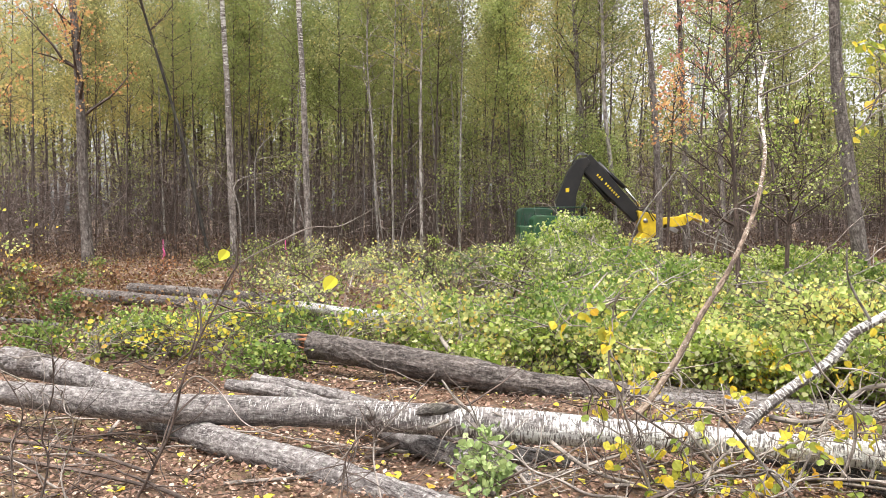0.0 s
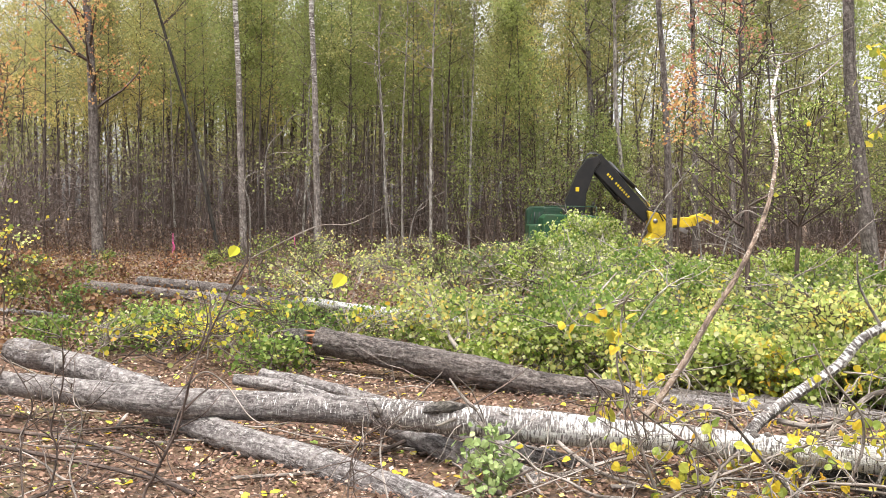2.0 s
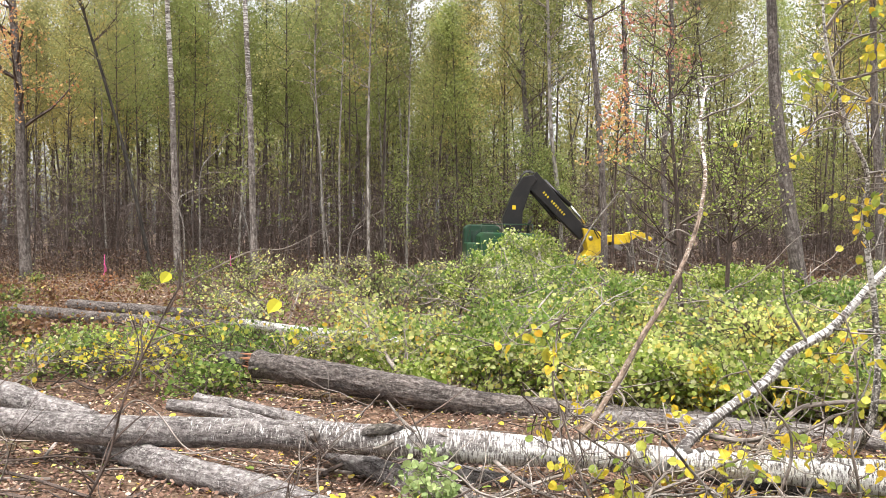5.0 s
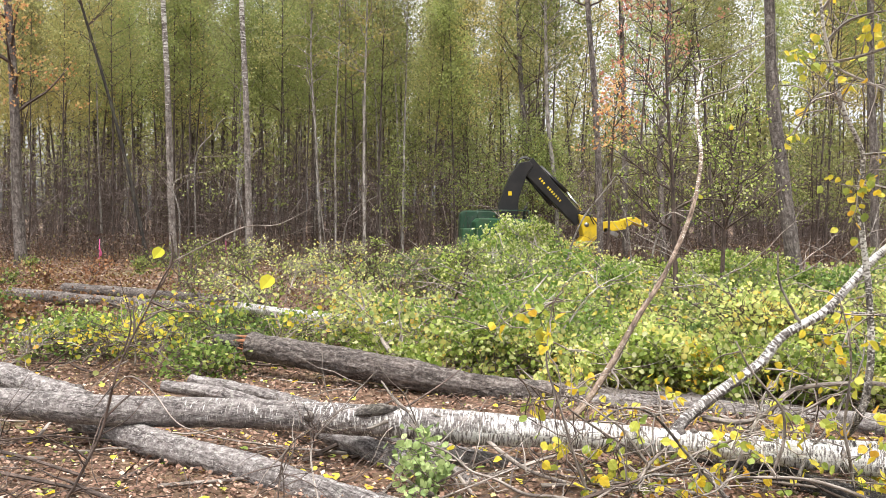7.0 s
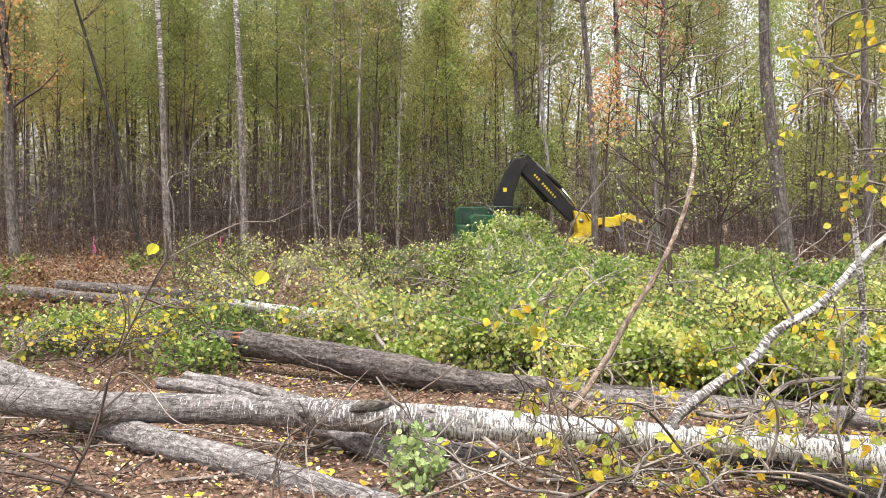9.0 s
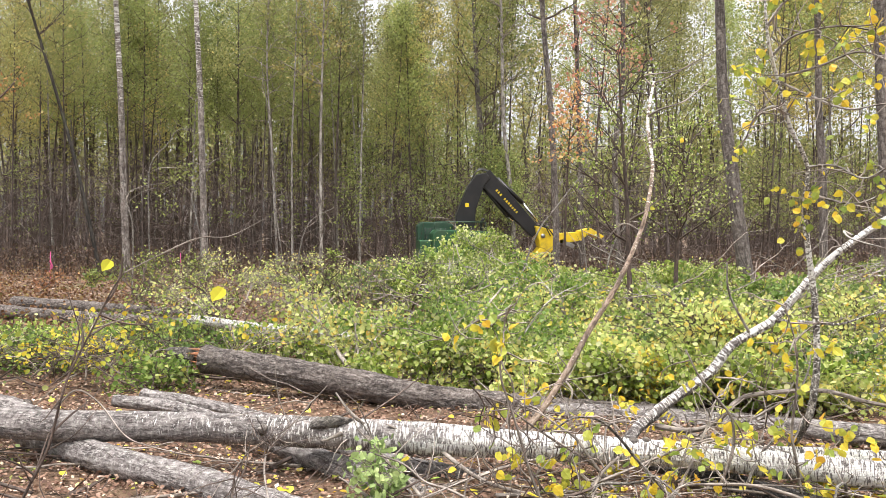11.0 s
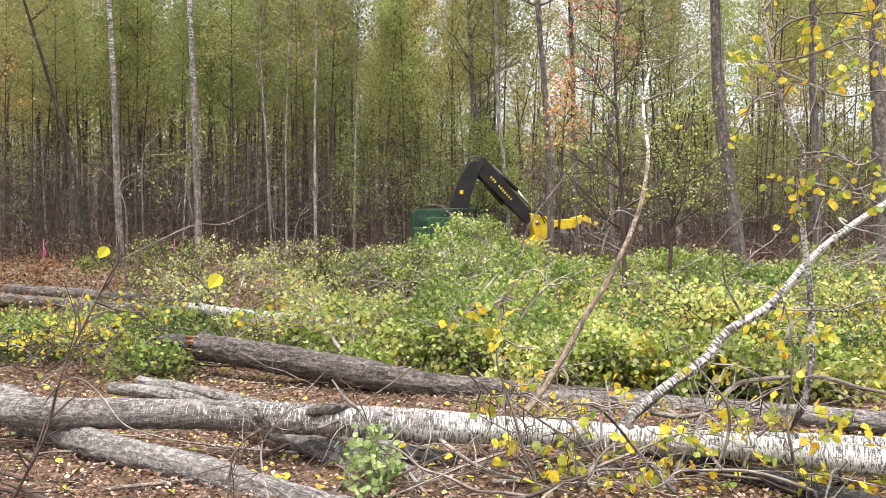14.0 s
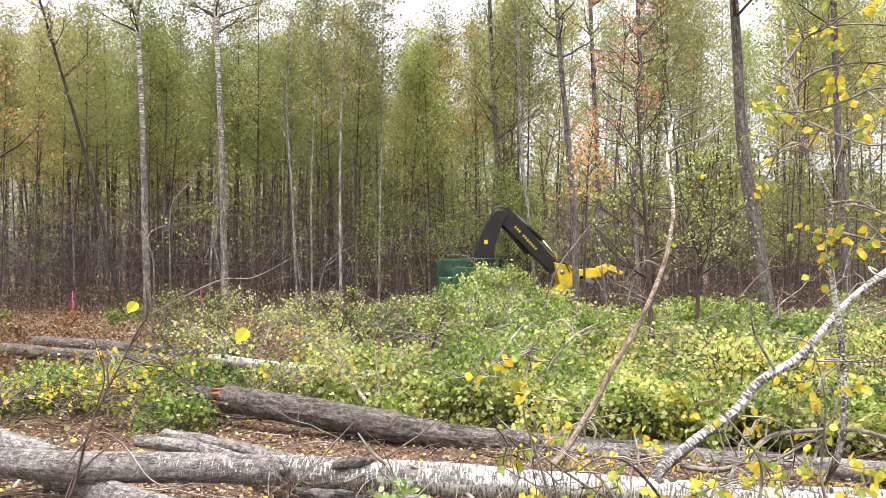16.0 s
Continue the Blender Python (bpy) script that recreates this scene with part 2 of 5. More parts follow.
M_CROWN = leaf_mat("aspen_crown_leaf", [(0.0, (0.241, 0.247, 0.101)), (0.5, (0.31, 0.316, 0.124)), (0.93, (0.414, 0.391, 0.161)), (1.0, (0.598, 0.506, 0.184))], 0.5, trees=(0.62, 1.3))
M_CROWN_G = leaf_mat("green_crown_leaf", [(0.0, (0.191, 0.228, 0.074)), (0.5, (0.276, 0.318, 0.101)), (1.0, (0.371, 0.403, 0.138))], 0.5, trees=(0.62, 1.3))
M_CROWN_Y = leaf_mat("gold_crown_leaf", [(0.0, (0.368, 0.333, 0.121)), (0.5, (0.483, 0.42, 0.149)), (1.0, (0.632, 0.506, 0.172))], 0.5, trees=(0.62, 1.3))
M_CROWN_L = leaf_mat("light_green_crown_leaf", [(0.0, (0.19, 0.235, 0.075)), (0.5, (0.28, 0.335, 0.11)), (0.93, (0.38, 0.42, 0.16)), (1.0, (0.5, 0.44, 0.14))], 0.5)
M_DEEP = leaf_mat("deep_green_leaf", [(0.0, (0.07, 0.12, 0.03)), (0.5, (0.13, 0.21, 0.05)), (0.9, (0.22, 0.31, 0.08)), (1.0, (0.45, 0.46, 0.12))])
M_RED = leaf_mat("red_maple_leaf", [(0.0, (0.46, 0.17, 0.12)), (0.5, (0.64, 0.29, 0.20)), (1.0, (0.70, 0.44, 0.26))], 0.5)
M_ORANGE = leaf_mat("orange_leaf", [(0.0, (0.58, 0.22, 0.10)), (0.5, (0.66, 0.38, 0.16)), (1.0, (0.66, 0.54, 0.22))], 0.5)
M_BROWNBRUSH = leaf_mat("withered_brush_leaf", [(0.0, (0.09, 0.045, 0.025)), (0.5, (0.20, 0.10, 0.05)), (0.85, (0.27, 0.17, 0.08)), (1.0, (0.25, 0.25, 0.07))], 0.25)
M_EDGE = leaf_mat("dark_bracken_leaf", [(0.0, (0.06, 0.036, 0.026)), (0.6, (0.12, 0.075, 0.055)), (0.93, (0.18, 0.12, 0.085)), (1.0, (0.2, 0.2, 0.08))], 0.25)
M_HAZE = leaf_mat("mauve_twig", [(0.0, (0.085, 0.062, 0.056)), (0.6, (0.15, 0.116, 0.106)), (1.0, (0.27, 0.225, 0.21))], 0.1, 0.8)
M_RUST = leaf_mat("rust_red_fern_leaf", [(0.0, (0.16, 0.07, 0.035)), (0.6, (0.33, 0.16, 0.08)), (1.0, (0.45, 0.27, 0.13))], 0.3)
M_RIBBON = plain_mat("pink_ribbon", (0.6, 0.08, 0.25), 0.6)

M_BARK = bark_mat("grey_aspen_bark", (0.44, 0.405, 0.37), (0.25, 0.222, 0.198), (0.045, 0.037, 0.031), 24, 58, bump=1.0)
M_BARK_WET = bark_mat("wet_dark_bark", (0.24, 0.215, 0.195), (0.07, 0.058, 0.05), (0.014, 0.011, 0.009), 26, 34, bump=1.0)
M_BARK_D = log_mat("grey_brown_trunk_bark", (0.175, 0.148, 0.132), (0.03, 0.024, 0.02), (0.42, 0.39, 0.36), (3, 40), 0.5, 0.4, 0.45, coarse=0.35)
M_LOG = log_mat("grey_aspen_log_bark", (0.28, 0.25, 0.24), (0.03, 0.022, 0.021), (0.64, 0.61, 0.58), (6, 34), 0.55, 0.6, 0.5)
M_LOG_F = log_mat("deep_furrowed_log_bark", (0.185, 0.152, 0.136), (0.014, 0.011, 0.01), (0.46, 0.42, 0.39), (8, 48), 0.4, 0.3, 0.2, bump=1.0)
M_LOG_WET = log_mat("wet_black_log_bark", (0.052, 0.043, 0.04), (0.008, 0.007, 0.006), (0.42, 0.40, 0.38), (9, 40), 0.3, 0.22, 0.2, bump=1.0)
M_BIRCH = log_mat("white_birch_log_bark", (0.265, 0.235, 0.225), (0.035, 0.029, 0.027), (0.60, 0.57, 0.53), (8, 30), 0.5, 0.6, 0.3, (0.80, 0.78, 0.75), (3.9, 7.4))
M_BIRCH_END = log_mat("white_birch_top_bark", (0.25, 0.225, 0.215), (0.03, 0.025, 0.023), (0.6, 0.57, 0.53), (8, 30), 0.4, 0.5, 0.2, (0.80, 0.78, 0.75), (-4.0, -0.5))
M_BIRCH_LIMB = log_mat("birch_limb_bark", (0.2, 0.172, 0.163), (0.035, 0.029, 0.027), (0.6, 0.57, 0.53), (8, 40), 0.4, 0.5, 0.2, (0.80, 0.78, 0.75), (-2.6, 2.0))
M_SAPLING = bark_mat("blotched_sapling_bark", (0.40, 0.37, 0.33), (0.16, 0.14, 0.12), (0.04, 0.034, 0.03), 30, 60, (0.68, 0.66, 0.62), (-2.0, 4.5), marks_at=(60, 36))
M_POLE = bark_mat("forest_pole_bark", (0.21, 0.17, 0.155), (0.115, 0.088, 0.079), (0.045, 0.034, 0.03), 2, 12, bump=0.3)
M_POLE_PALE = bark_mat("pale_pole_bark", (0.48, 0.45, 0.41), (0.33, 0.30, 0.27), (0.12, 0.10, 0.085), 4, 9, bump=0.3)
M_TREE_BIRCH = log_mat("standing_birch_bark", (0.26, 0.225, 0.20), (0.04, 0.032, 0.028), (0.52, 0.49, 0.46), (4, 30), 0.6, 0.5, 0.5, (0.72, 0.70, 0.66), (4.5, 11.0), coarse=0.3)
M_TREE_DARK = bark_mat("black_trunk_bark", (0.09, 0.08, 0.07), (0.045, 0.038, 0.032), (0.02, 0.017, 0.015), 3, 14, bump=0.4)
M_TWIG = bark_mat("grey_twig_bark", (0.46, 0.40, 0.36), (0.31, 0.265, 0.23), (0.14, 0.115, 0.10), 6, 30, bump=0.2)
M_TWIG_D = bark_mat("brown_twig_bark", (0.17, 0.122, 0.102), (0.10, 0.070, 0.057), (0.05, 0.035, 0.028), 6, 30, bump=0.2)
M_STEM = bark_mat("orange_brown_stem_bark", (0.38, 0.30, 0.24), (0.22, 0.15, 0.105), (0.09, 0.06, 0.045), 12, 30, (0.72, 0.68, 0.62), (2.2, 3.6), bump=0.4)
M_CUT = plain_mat("cut_wood", (0.42, 0.19, 0.1), 0.9, 0, (0.12, 0.05, 0.03), 0.9, 16)
M_JGREEN = plain_mat("green_machine_paint", (0.014, 0.075, 0.028), 0.35, 0, (0.06, 0.065, 0.045), 0.5)
M_DGREEN = plain_mat("dark_green_paint", (0.012, 0.05, 0.025), 0.45, 0, (0.08, 0.08, 0.06), 0.5)
M_MYELLOW = plain_mat("yellow_machine_paint", (0.78, 0.56, 0.02), 0.4, 0, (0.16, 0.1, 0.04), 0.7, 2.5)
M_MBLACK = plain_mat("black_boom_paint", (0.008, 0.008, 0.009), 0.45, 0, (0.035, 0.03, 0.028), 0.6)
M_STEEL = plain_mat("worn_steel", (0.35, 0.34, 0.33), 0.35, 0.9, (0.1, 0.07, 0.05), 0.7)
M_CHROME = plain_mat("chrome_rod", (0.7, 0.7, 0.72), 0.15, 1.0, (0.2, 0.19, 0.17), 0.3)
M_RUBBER = plain_mat("black_rubber", (0.014, 0.014, 0.014), 0.6)
M_GLASSY = plain_mat("dusty_window_glass", (0.035, 0.07, 0.05), 0.12, 0, (0.10, 0.13, 0.10), 0.6, 1.2)


# ---- mesh helpers ----
def ring_noise(x, f, around, seed):
    """Smooth noise from 0 to 1 over x and once round a ring (f from 0 to 1), with that many cells round it."""
    table = np.random.RandomState(seed).rand(997)
    y = (f % 1.0) * around
    i, j = np.floor(x).astype(int), np.floor(y).astype(int)
    p, q = x - i, y - j
    p, q = p * p * (3 - 2 * p), q * q * (3 - 2 * q)

    def at(m, n):
        return table[(m * 131 + (n % around) * 37 + (m * (n % around)) % 91) % 997]
    return (at(i, j) * (1 - p) + at(i + 1, j) * p) * (1 - q) + (at(i, j + 1) * (1 - p) + at(i + 1, j + 1) * p) * q


class Geo:
    """Collects tubes and leaves, then becomes one mesh."""

    def __init__(self):
        self.v, self.f, self.uv, self.n = [], [], [], 0

    def add(self, v, faces, uv=None):
        v = np.asarray(v, float)
        for f in faces:
            self.f.append(np.asarray(f, int) + self.n)
        self.v.append(v)
        self.uv.append(np.zeros((len(v), 2)) if uv is None else np.asarray(uv, float))
        self.n += len(v)

    def tube(self, pts, radii, sides=6, wob=0.0, caps=True, u0=0.0):
        pts = np.asarray(pts, float)
        radii = np.broadcast_to(np.asarray(radii, float), (len(pts),))
        tan = np.gradient(pts, axis=0)
        tan /= np.linalg.norm(tan, axis=1)[:, None] + 1e-9
        ref = np.array((0.0, 0.0, 1.0)) if abs(tan[:, 2]).mean() < 0.8 else np.array((1.0, 0.0, 0.0))
        a = np.cross(tan, ref)
        a /= np.linalg.norm(a, axis=1)[:, None] + 1e-9
        b = np.cross(a, tan)
        ang = np.linspace(0, 2 * math.pi, sides + 1)
        k = len(pts)
        rr = np.repeat(radii[:, None], sides + 1, 1)
        if wob:
            j = np.random.normal(0, wob, (k, sides))
            j = (j + np.roll(j, 1, 0) + np.roll(j, 1, 1)) / 1.7
            rr *= 1 + np.concatenate([j, j[:, :1]], 1)
        v = pts[:, None] + rr[..., None] * (np.cos(ang)[None, :, None] * a[:, None] + np.sin(ang)[None, :, None] * b[:, None])
        i = np.arange(k - 1)[:, None] * (sides + 1) + np.arange(sides)[None]
        q = np.stack([i, i + sides + 1, i + sides + 2, i + 1], -1).reshape(-1, 4)
        u = u0 + np.concatenate([[0], np.cumsum(np.linalg.norm(np.diff(pts, axis=0), axis=1))])
        uv = np.stack([np.repeat(u[:, None], sides + 1, 1), ang[None] * radii[:, None] + 0 * u[:, None]], -1).reshape(-1, 2)
        uv[:, 1] += np.random.rand() * 9
        faces = [q]
        if caps:
            faces += [np.arange(sides)[None], (np.arange(sides)[::-1] + (k - 1) * (sides + 1))[None]]
        self.add(v.reshape(-1, 3), faces, uv)

    def log_tube(self, pts, radii, relief, along, cell, seed):
        """A log: a fine tube with swellings, furrows and plates cut into its bark. relief in metres, along: furrows a metre, cell: their width."""
        pts = np.asarray(pts, float)
        step = np.concatenate([[0], np.cumsum(np.linalg.norm(np.diff(pts, axis=0), axis=1))])
        k = int(min(420, step[-1] / 0.027)) + 2
        u = np.linspace(0, step[-1], k)
        line = np.stack([np.interp(u, step, pts[:, i]) for i in range(3)], 1)
        rad = np.interp(u, step, radii)
        sides = 46
        around = max(5, int(round(2 * math.pi * float(np.mean(rad)) / cell)))
        tan = np.gradient(line, axis=0)
        tan /= np.linalg.norm(tan, axis=1)[:, None] + 1e-9
        a = np.cross(tan, (0.0, 0.0, 1.0))
        a /= np.linalg.norm(a, axis=1)[:, None] + 1e-9
        b = np.cross(a, tan)
        ang = np.linspace(0, 2 * math.pi, sides + 1)
        f = np.broadcast_to(np.arange(sides + 1)[None] / sides, (k, sides + 1))
        U = np.broadcast_to(u[:, None], f.shape)
        swell = ring_noise(U * 2.2, f, 3, seed) - 0.5
        wander = (ring_noise(U * along * 0.5, f, 5, seed + 1) - 0.5) * 1.3 / around
        ridge = np.abs(2 * ring_noise(U * along, f + wander, around, seed + 2) - 1) ** 0.6
        plate = ring_noise(U * along * 3.1, f, around * 2, seed + 3)
        rr = rad[:, None] * (1 + 0.14 * swell) + relief * (ridge * 1.3 + plate * 0.7 - 1.0)
        v = line[:, None] + rr[..., None] * (np.cos(ang)[None, :, None] * a[:, None] + np.sin(ang)[None, :, None] * b[:, None])
        i = np.arange(k - 1)[:, None] * (sides + 1) + np.arange(sides)[None]
        q = np.stack([i, i + sides + 1, i + sides + 2, i + 1], -1).reshape(-1, 4)
        uv = np.stack([U, ang[None] * rad[:, None] + seed * 0.37 % 9], -1).reshape(-1, 2)
        self.add(v.reshape(-1, 3), [q, np.arange(sides)[None], (np.arange(sides)[::-1] + (k - 1) * (sides + 1))[None]], uv)

    def leaves(self, c, size, shape="leaf", flat=0.0):
        """Leaves at the places c. flat: 0 any way round, 1 lying level."""
        c = np.asarray(c, float)
        k = len(c)
        if not k:
            return
        size = np.broadcast_to(np.asarray(size, float), (k,)) * np.random.uniform(0.5, 1.35, k)
        nrm = np.random.normal(0, 1, (k, 3))
        nrm[:, 2] = np.abs(nrm[:, 2]) * (1 - flat) + flat * 4
        nrm /= np.linalg.norm(nrm, axis=1)[:, None]
        a = np.cross(nrm, np.random.normal(0, 1, (k, 3)))
        a /= np.linalg.norm(a, axis=1)[:, None] + 1e-9
        b = np.cross(nrm, a)
        if shape == "tri":
            t = np.array([(-0.5, -0.35, 0), (0.5, -0.3, 0), (0.05, 0.6, 0)])
            f = [np.array([[0, 1, 2]])]
        elif shape == "twig":
            t = np.array([(-0.012, -0.5, 0), (0.012, -0.5, 0), (0.005, 0.6, 0.03), (-0.004, 0.6, 0.03)])
            f = [np.array([[0, 1, 2, 3]])]
        elif shape == "quad":
            t = np.array([(0, -0.5, 0.0), (0.42, 0.0, 0.1), (0, 0.55, 0), (-0.42, 0.05, 0.08)])
            f = [np.array([[0, 1, 2, 3]])]
        else:
            t = np.array([(0, -0.48, 0), (0.4, -0.28, 0.1), (0.42, 0.16, 0.12), (0, 0.56, 0.02), (-0.42, 0.16, 0.12), (-0.4, -0.28, 0.1)])
            f = [np.array([[0, 1, 2, 3], [0, 3, 4, 5]])]
        s = size[:, None, None]
        v = c[:, None] + s * (t[None, :, 0:1] * a[:, None] + t[None, :, 1:2] * b[:, None] + t[None, :, 2:3] * nrm[:, None])
        off = np.arange(k)[:, None, None] * len(t)
        self.add(v.reshape(-1, 3), [(f[0][None] + off).reshape(-1, f[0].shape[1])])

    def mesh(self, name, mat, smooth=True):
        me = bpy.data.meshes.new(name)
        v = np.concatenate(self.v)
        loops = np.concatenate([f.ravel() for f in self.f])
        tot = np.concatenate([np.full(len(f), f.shape[1]) for f in self.f])
        me.vertices.add(len(v))
        me.vertices.foreach_set("co", v.astype(np.float32).ravel())
        me.loops.add(len(loops))
        me.loops.foreach_set("vertex_index", loops.astype(np.int32))
        me.polygons.add(len(tot))
        me.polygons.foreach_set("loop_start", np.concatenate([[0], np.cumsum(tot)[:-1]]).astype(np.int32))
        me.polygons.foreach_set("loop_total", tot.astype(np.int32))
        me.update(calc_edges=True)
        lay = me.uv_layers.new(name="UVMap")
        lay.data.foreach_set("uv", np.concatenate(self.uv)[loops].astype(np.float32).ravel())
        me.polygons.foreach_set("use_smooth", np.full(len(tot), smooth))
        me.materials.append(mat)
        me.validate()
        return me

    def part(self, name, mat, parent=None, label="", smooth=True, kind=""):
        ob = new(name, self.mesh(name, mat, smooth))
        ob.parent = parent
        return tagged(ob, label, kind=kind)


def part(name, bm, mat, parent=None, label="", smooth=False):
    me = bpy.data.meshes.new(name)
    bm.to_mesh(me)
    bm.free()
    me.materials.append(mat)
    if smooth:
        me.polygons.foreach_set("use_smooth", [True] * len(me.polygons))
    ob = new(name, me)
    ob.parent = parent
    return tagged(ob, label)


def thing(name, label, category, at=(0, 0, 0), group="", kind=""):
    ob = new(name)
    ob.location = at
    return tagged(ob, label, category, group, kind)


def spline(pts, k=8):
    """A smooth line through the points, k steps a piece."""
    p = np.asarray(pts, float)
    p = np.concatenate([[2 * p[0] - p[1]], p, [2 * p[-1] - p[-2]]])
    out = []
    for i in range(1, len(p) - 2):
        t = np.linspace(0, 1, k, endpoint=False)[:, None]
        a, b, c, d = p[i - 1], p[i], p[i + 1], p[i + 2]
        out.append(0.5 * (2 * b + (c - a) * t + (2 * a - 5 * b + 4 * c - d) * t * t + (3 * b - a - 3 * c + d) * t ** 3))
    return np.concatenate(out + [p[-2:-1]])


def unit(v):
    v = np.asarray(v, float)
    return v / (np.linalg.norm(v) + 1e-9)


def shoot(start, way, length, n=5, bend=0.15, lift=0.0):
    """A bending twig: n + 1 points."""
    p, w = [np.asarray(start, float)], unit(way)
    for _ in range(n):
        w = unit(w + np.random.normal(0, bend, 3) + (0, 0, lift))
        p.append(p[-1] + w * length / n)
    return np.array(p)


def ground_z(x, y):
    """The lie of the land: nearly level, with a dip where the machine works and small bumps."""
    x, y = np.asarray(x, float), np.asarray(y, float)
    dip = -0.7 * np.exp(-((x - 5) / 7) ** 2 - ((y - 37) / 6) ** 2)
    bump = 0.035 * np.sin(1.3 * x + 0.6 * y) * np.sin(0.9 * y - 0.5 * x + 1) + 0.02 * np.sin(3.1 * x + 1.2) * np.sin(2.7 * y)
    return dip + bump - 0.03


# ---- ground: one sheet to the horizon ----
def build_ground():
    def axis(lo, hi, step, reach):
        mid = np.arange(lo, hi + 1e-6, step)
        far = step * 1.35 ** np.arange(1, 40)
        far = np.cumsum(far)
        far = far[far < reach]
        return np.concatenate([lo - far[::-1], mid, hi + far])
    xs, ys = axis(-12, 14, 0.25, 700), axis(3, 24, 0.25, 700)
    X, Y = np.meshgrid(xs, ys)
    Z = ground_z(X, Y)
    g = Geo()
    w = len(xs)
    i = (np.arange(len(ys) - 1)[:, None] * w + np.arange(w - 1)[None]).ravel()
    g.add(np.stack([X, Y, Z], -1).reshape(-1, 3), [np.stack([i, i + 1, i + w + 1, i + w], -1)])
    ob = g.part("ground", M_GROUND)
    return tagged(ob, "brown forest floor of fallen leaves and trampled soil", "ground", kind="structure")


build_ground()


# ---- felled logs ----
def felled_log(label, pts, r0, r1, mat, cuts=(False, False), knots=3, stubs=0, girth=None, relief=0.009, along=11.0, cell=0.035):
    """A trunk lying on the ground: wobbling tapered bark, pale cut ends, knots and branch stubs."""
    t = thing("felled_log", label, "log", group="felled logs")
    line = spline(pts, 14)
    k = len(line)
    girth = girth or (r0, r1)
    rad = np.interp(np.linspace(0, 1, k), np.linspace(0, 1, len(girth)), girth) * (1 + 0.05 * np.sin(np.linspace(0, 17, k) + r0 * 99) + np.random.normal(0, 0.012, k))
    g = Geo()
    g.log_tube(line, rad, relief, along, cell, int(1000 * r0 + 17 * k))
    g.part("trunk", mat, t)
    for on, i, j in ((cuts[0], 0, 1), (cuts[1], -1, -2)):
        if on:
            w = unit(line[i] - line[j])
            c = Geo()
            c.tube([line[i] + w * 0.004, line[i] + w * 0.012], [rad[i] * 0.97, rad[i] * 0.9], 18, 0.03)
            c.part("cut_end", M_CUT, t, "freshly cut orange-brown wood", False)
    for _ in range(knots):
        i = np.random.randint(3, k - 3)
        a = np.random.uniform(-0.4, math.pi + 0.4)
        w = unit(line[i + 1] - line[i])
        s = unit(np.cross(w, (0, 0, 1)))
        d = s * math.cos(a) + np.array((0, 0, 1)) * abs(math.sin(a))
        c = Geo()
        p = line[i] + d * rad[i] * 0.8
        c.tube([p, p + d * rad[i] * 0.25, p + d * rad[i] * 0.36], [rad[i] * 0.42, rad[i] * 0.3, rad[i] * 0.12], 9, 0.12)
        c.part("knot", M_BARK_D, t, "dark branch knot")
    for _ in range(stubs):
        i = np.random.randint(3, k - 3)
        d = unit(np.random.normal(0, 1, 3) * (1, 1, 0.5) + (0, 0, 0.8))
        c = Geo()
        ln = shoot(line[i] + d * rad[i] * 0.7, d, np.random.uniform(0.15, 0.5), 4)
        c.tube(ln, np.linspace(0.016, 0.006, 5), 6)
        c.part("branch_stub", M_TWIG, t)
    return t


np.random.seed(11)
birch = felled_log("long white birch trunk lying across other logs", [(-5.77, 8.45, 0.25), (-3.70, 7.70, 0.29), (-2.34, 7.15, 0.28), (-1.20, 6.90, 0.30), (-0.02, 6.70, 0.28), (0.87, 6.55, 0.24), (2.03, 6.40, 0.19), (3.05, 5.98, 0.17), (3.85, 5.66, 0.14), (4.57, 5.36, 0.14)], 0.115, 0.105, M_BIRCH, knots=6, stubs=6, girth=(0.088, 0.098, 0.112, 0.114, 0.108, 0.1, 0.092, 0.088, 0.082), relief=0.006)
g = Geo()
g.tube([(-0.23, 6.68, 0.32), (-0.13, 6.65, 0.35), (0.00, 6.64, 0.36), (0.11, 6.65, 0.35), (0.22, 6.65, 0.30)], [0.02, 0.046, 0.05, 0.04, 0.02], 12, 0.2)
g.part("knot", M_BARK_WET, birch, "long black burl on the bark")
felled_log("grey aspen log with cracked bark, slanting under the birch", [(-2.50, 7.70, 0.10), (-1.99, 7.15, 0.10), (-1.59, 6.75, 0.09), (-0.90, 6.25, 0.05), (-0.23, 5.84, -0.05), (0.39, 5.44, -0.12)], 0.10, 0.115, M_LOG, knots=3)
thick = felled_log("thick grey log with a dark mossy butt end", [(-4.42, 9.36, 0.31), (-3.71, 8.86, 0.28), (-2.95, 8.25, 0.22), (-2.50, 7.95, 0.16)], 0.13, 0.115, M_LOG, (True, False), knots=2)
g = Geo()
g.log_tube([(-4.46, 9.39, 0.31), (-4.05, 9.09, 0.3), (-3.8, 8.93, 0.285)], [0.132, 0.135, 0.122], 0.012, 8.0, 0.04, 77)
g.part("rough_butt", M_LOG_F, thick, "dark furrowed mossy butt")
butt = felled_log("dark furrowed aspen log with an orange cut end", [(-1.46, 10.34, 0.32), (-1.14, 10.16, 0.30), (0.09, 9.55, 0.18), (1.20, 9.05, 0.06), (2.73, 8.64, -0.03), (4.01, 8.34, -0.11), (5.17, 7.39, -0.04)], 0.15, 0.13, M_LOG_F, (True, False), knots=5, relief=0.02, along=6.0, cell=0.036)
g = Geo()
g.tube([(-1.92, 10.71, 0.34), (-1.74, 10.56, 0.34), (-1.56, 10.39, 0.33)], [0.06, 0.085, 0.095], 16, 0.16)
g.part("rotten_butt", M_BARK_WET, butt, "blackened rotten butt end")
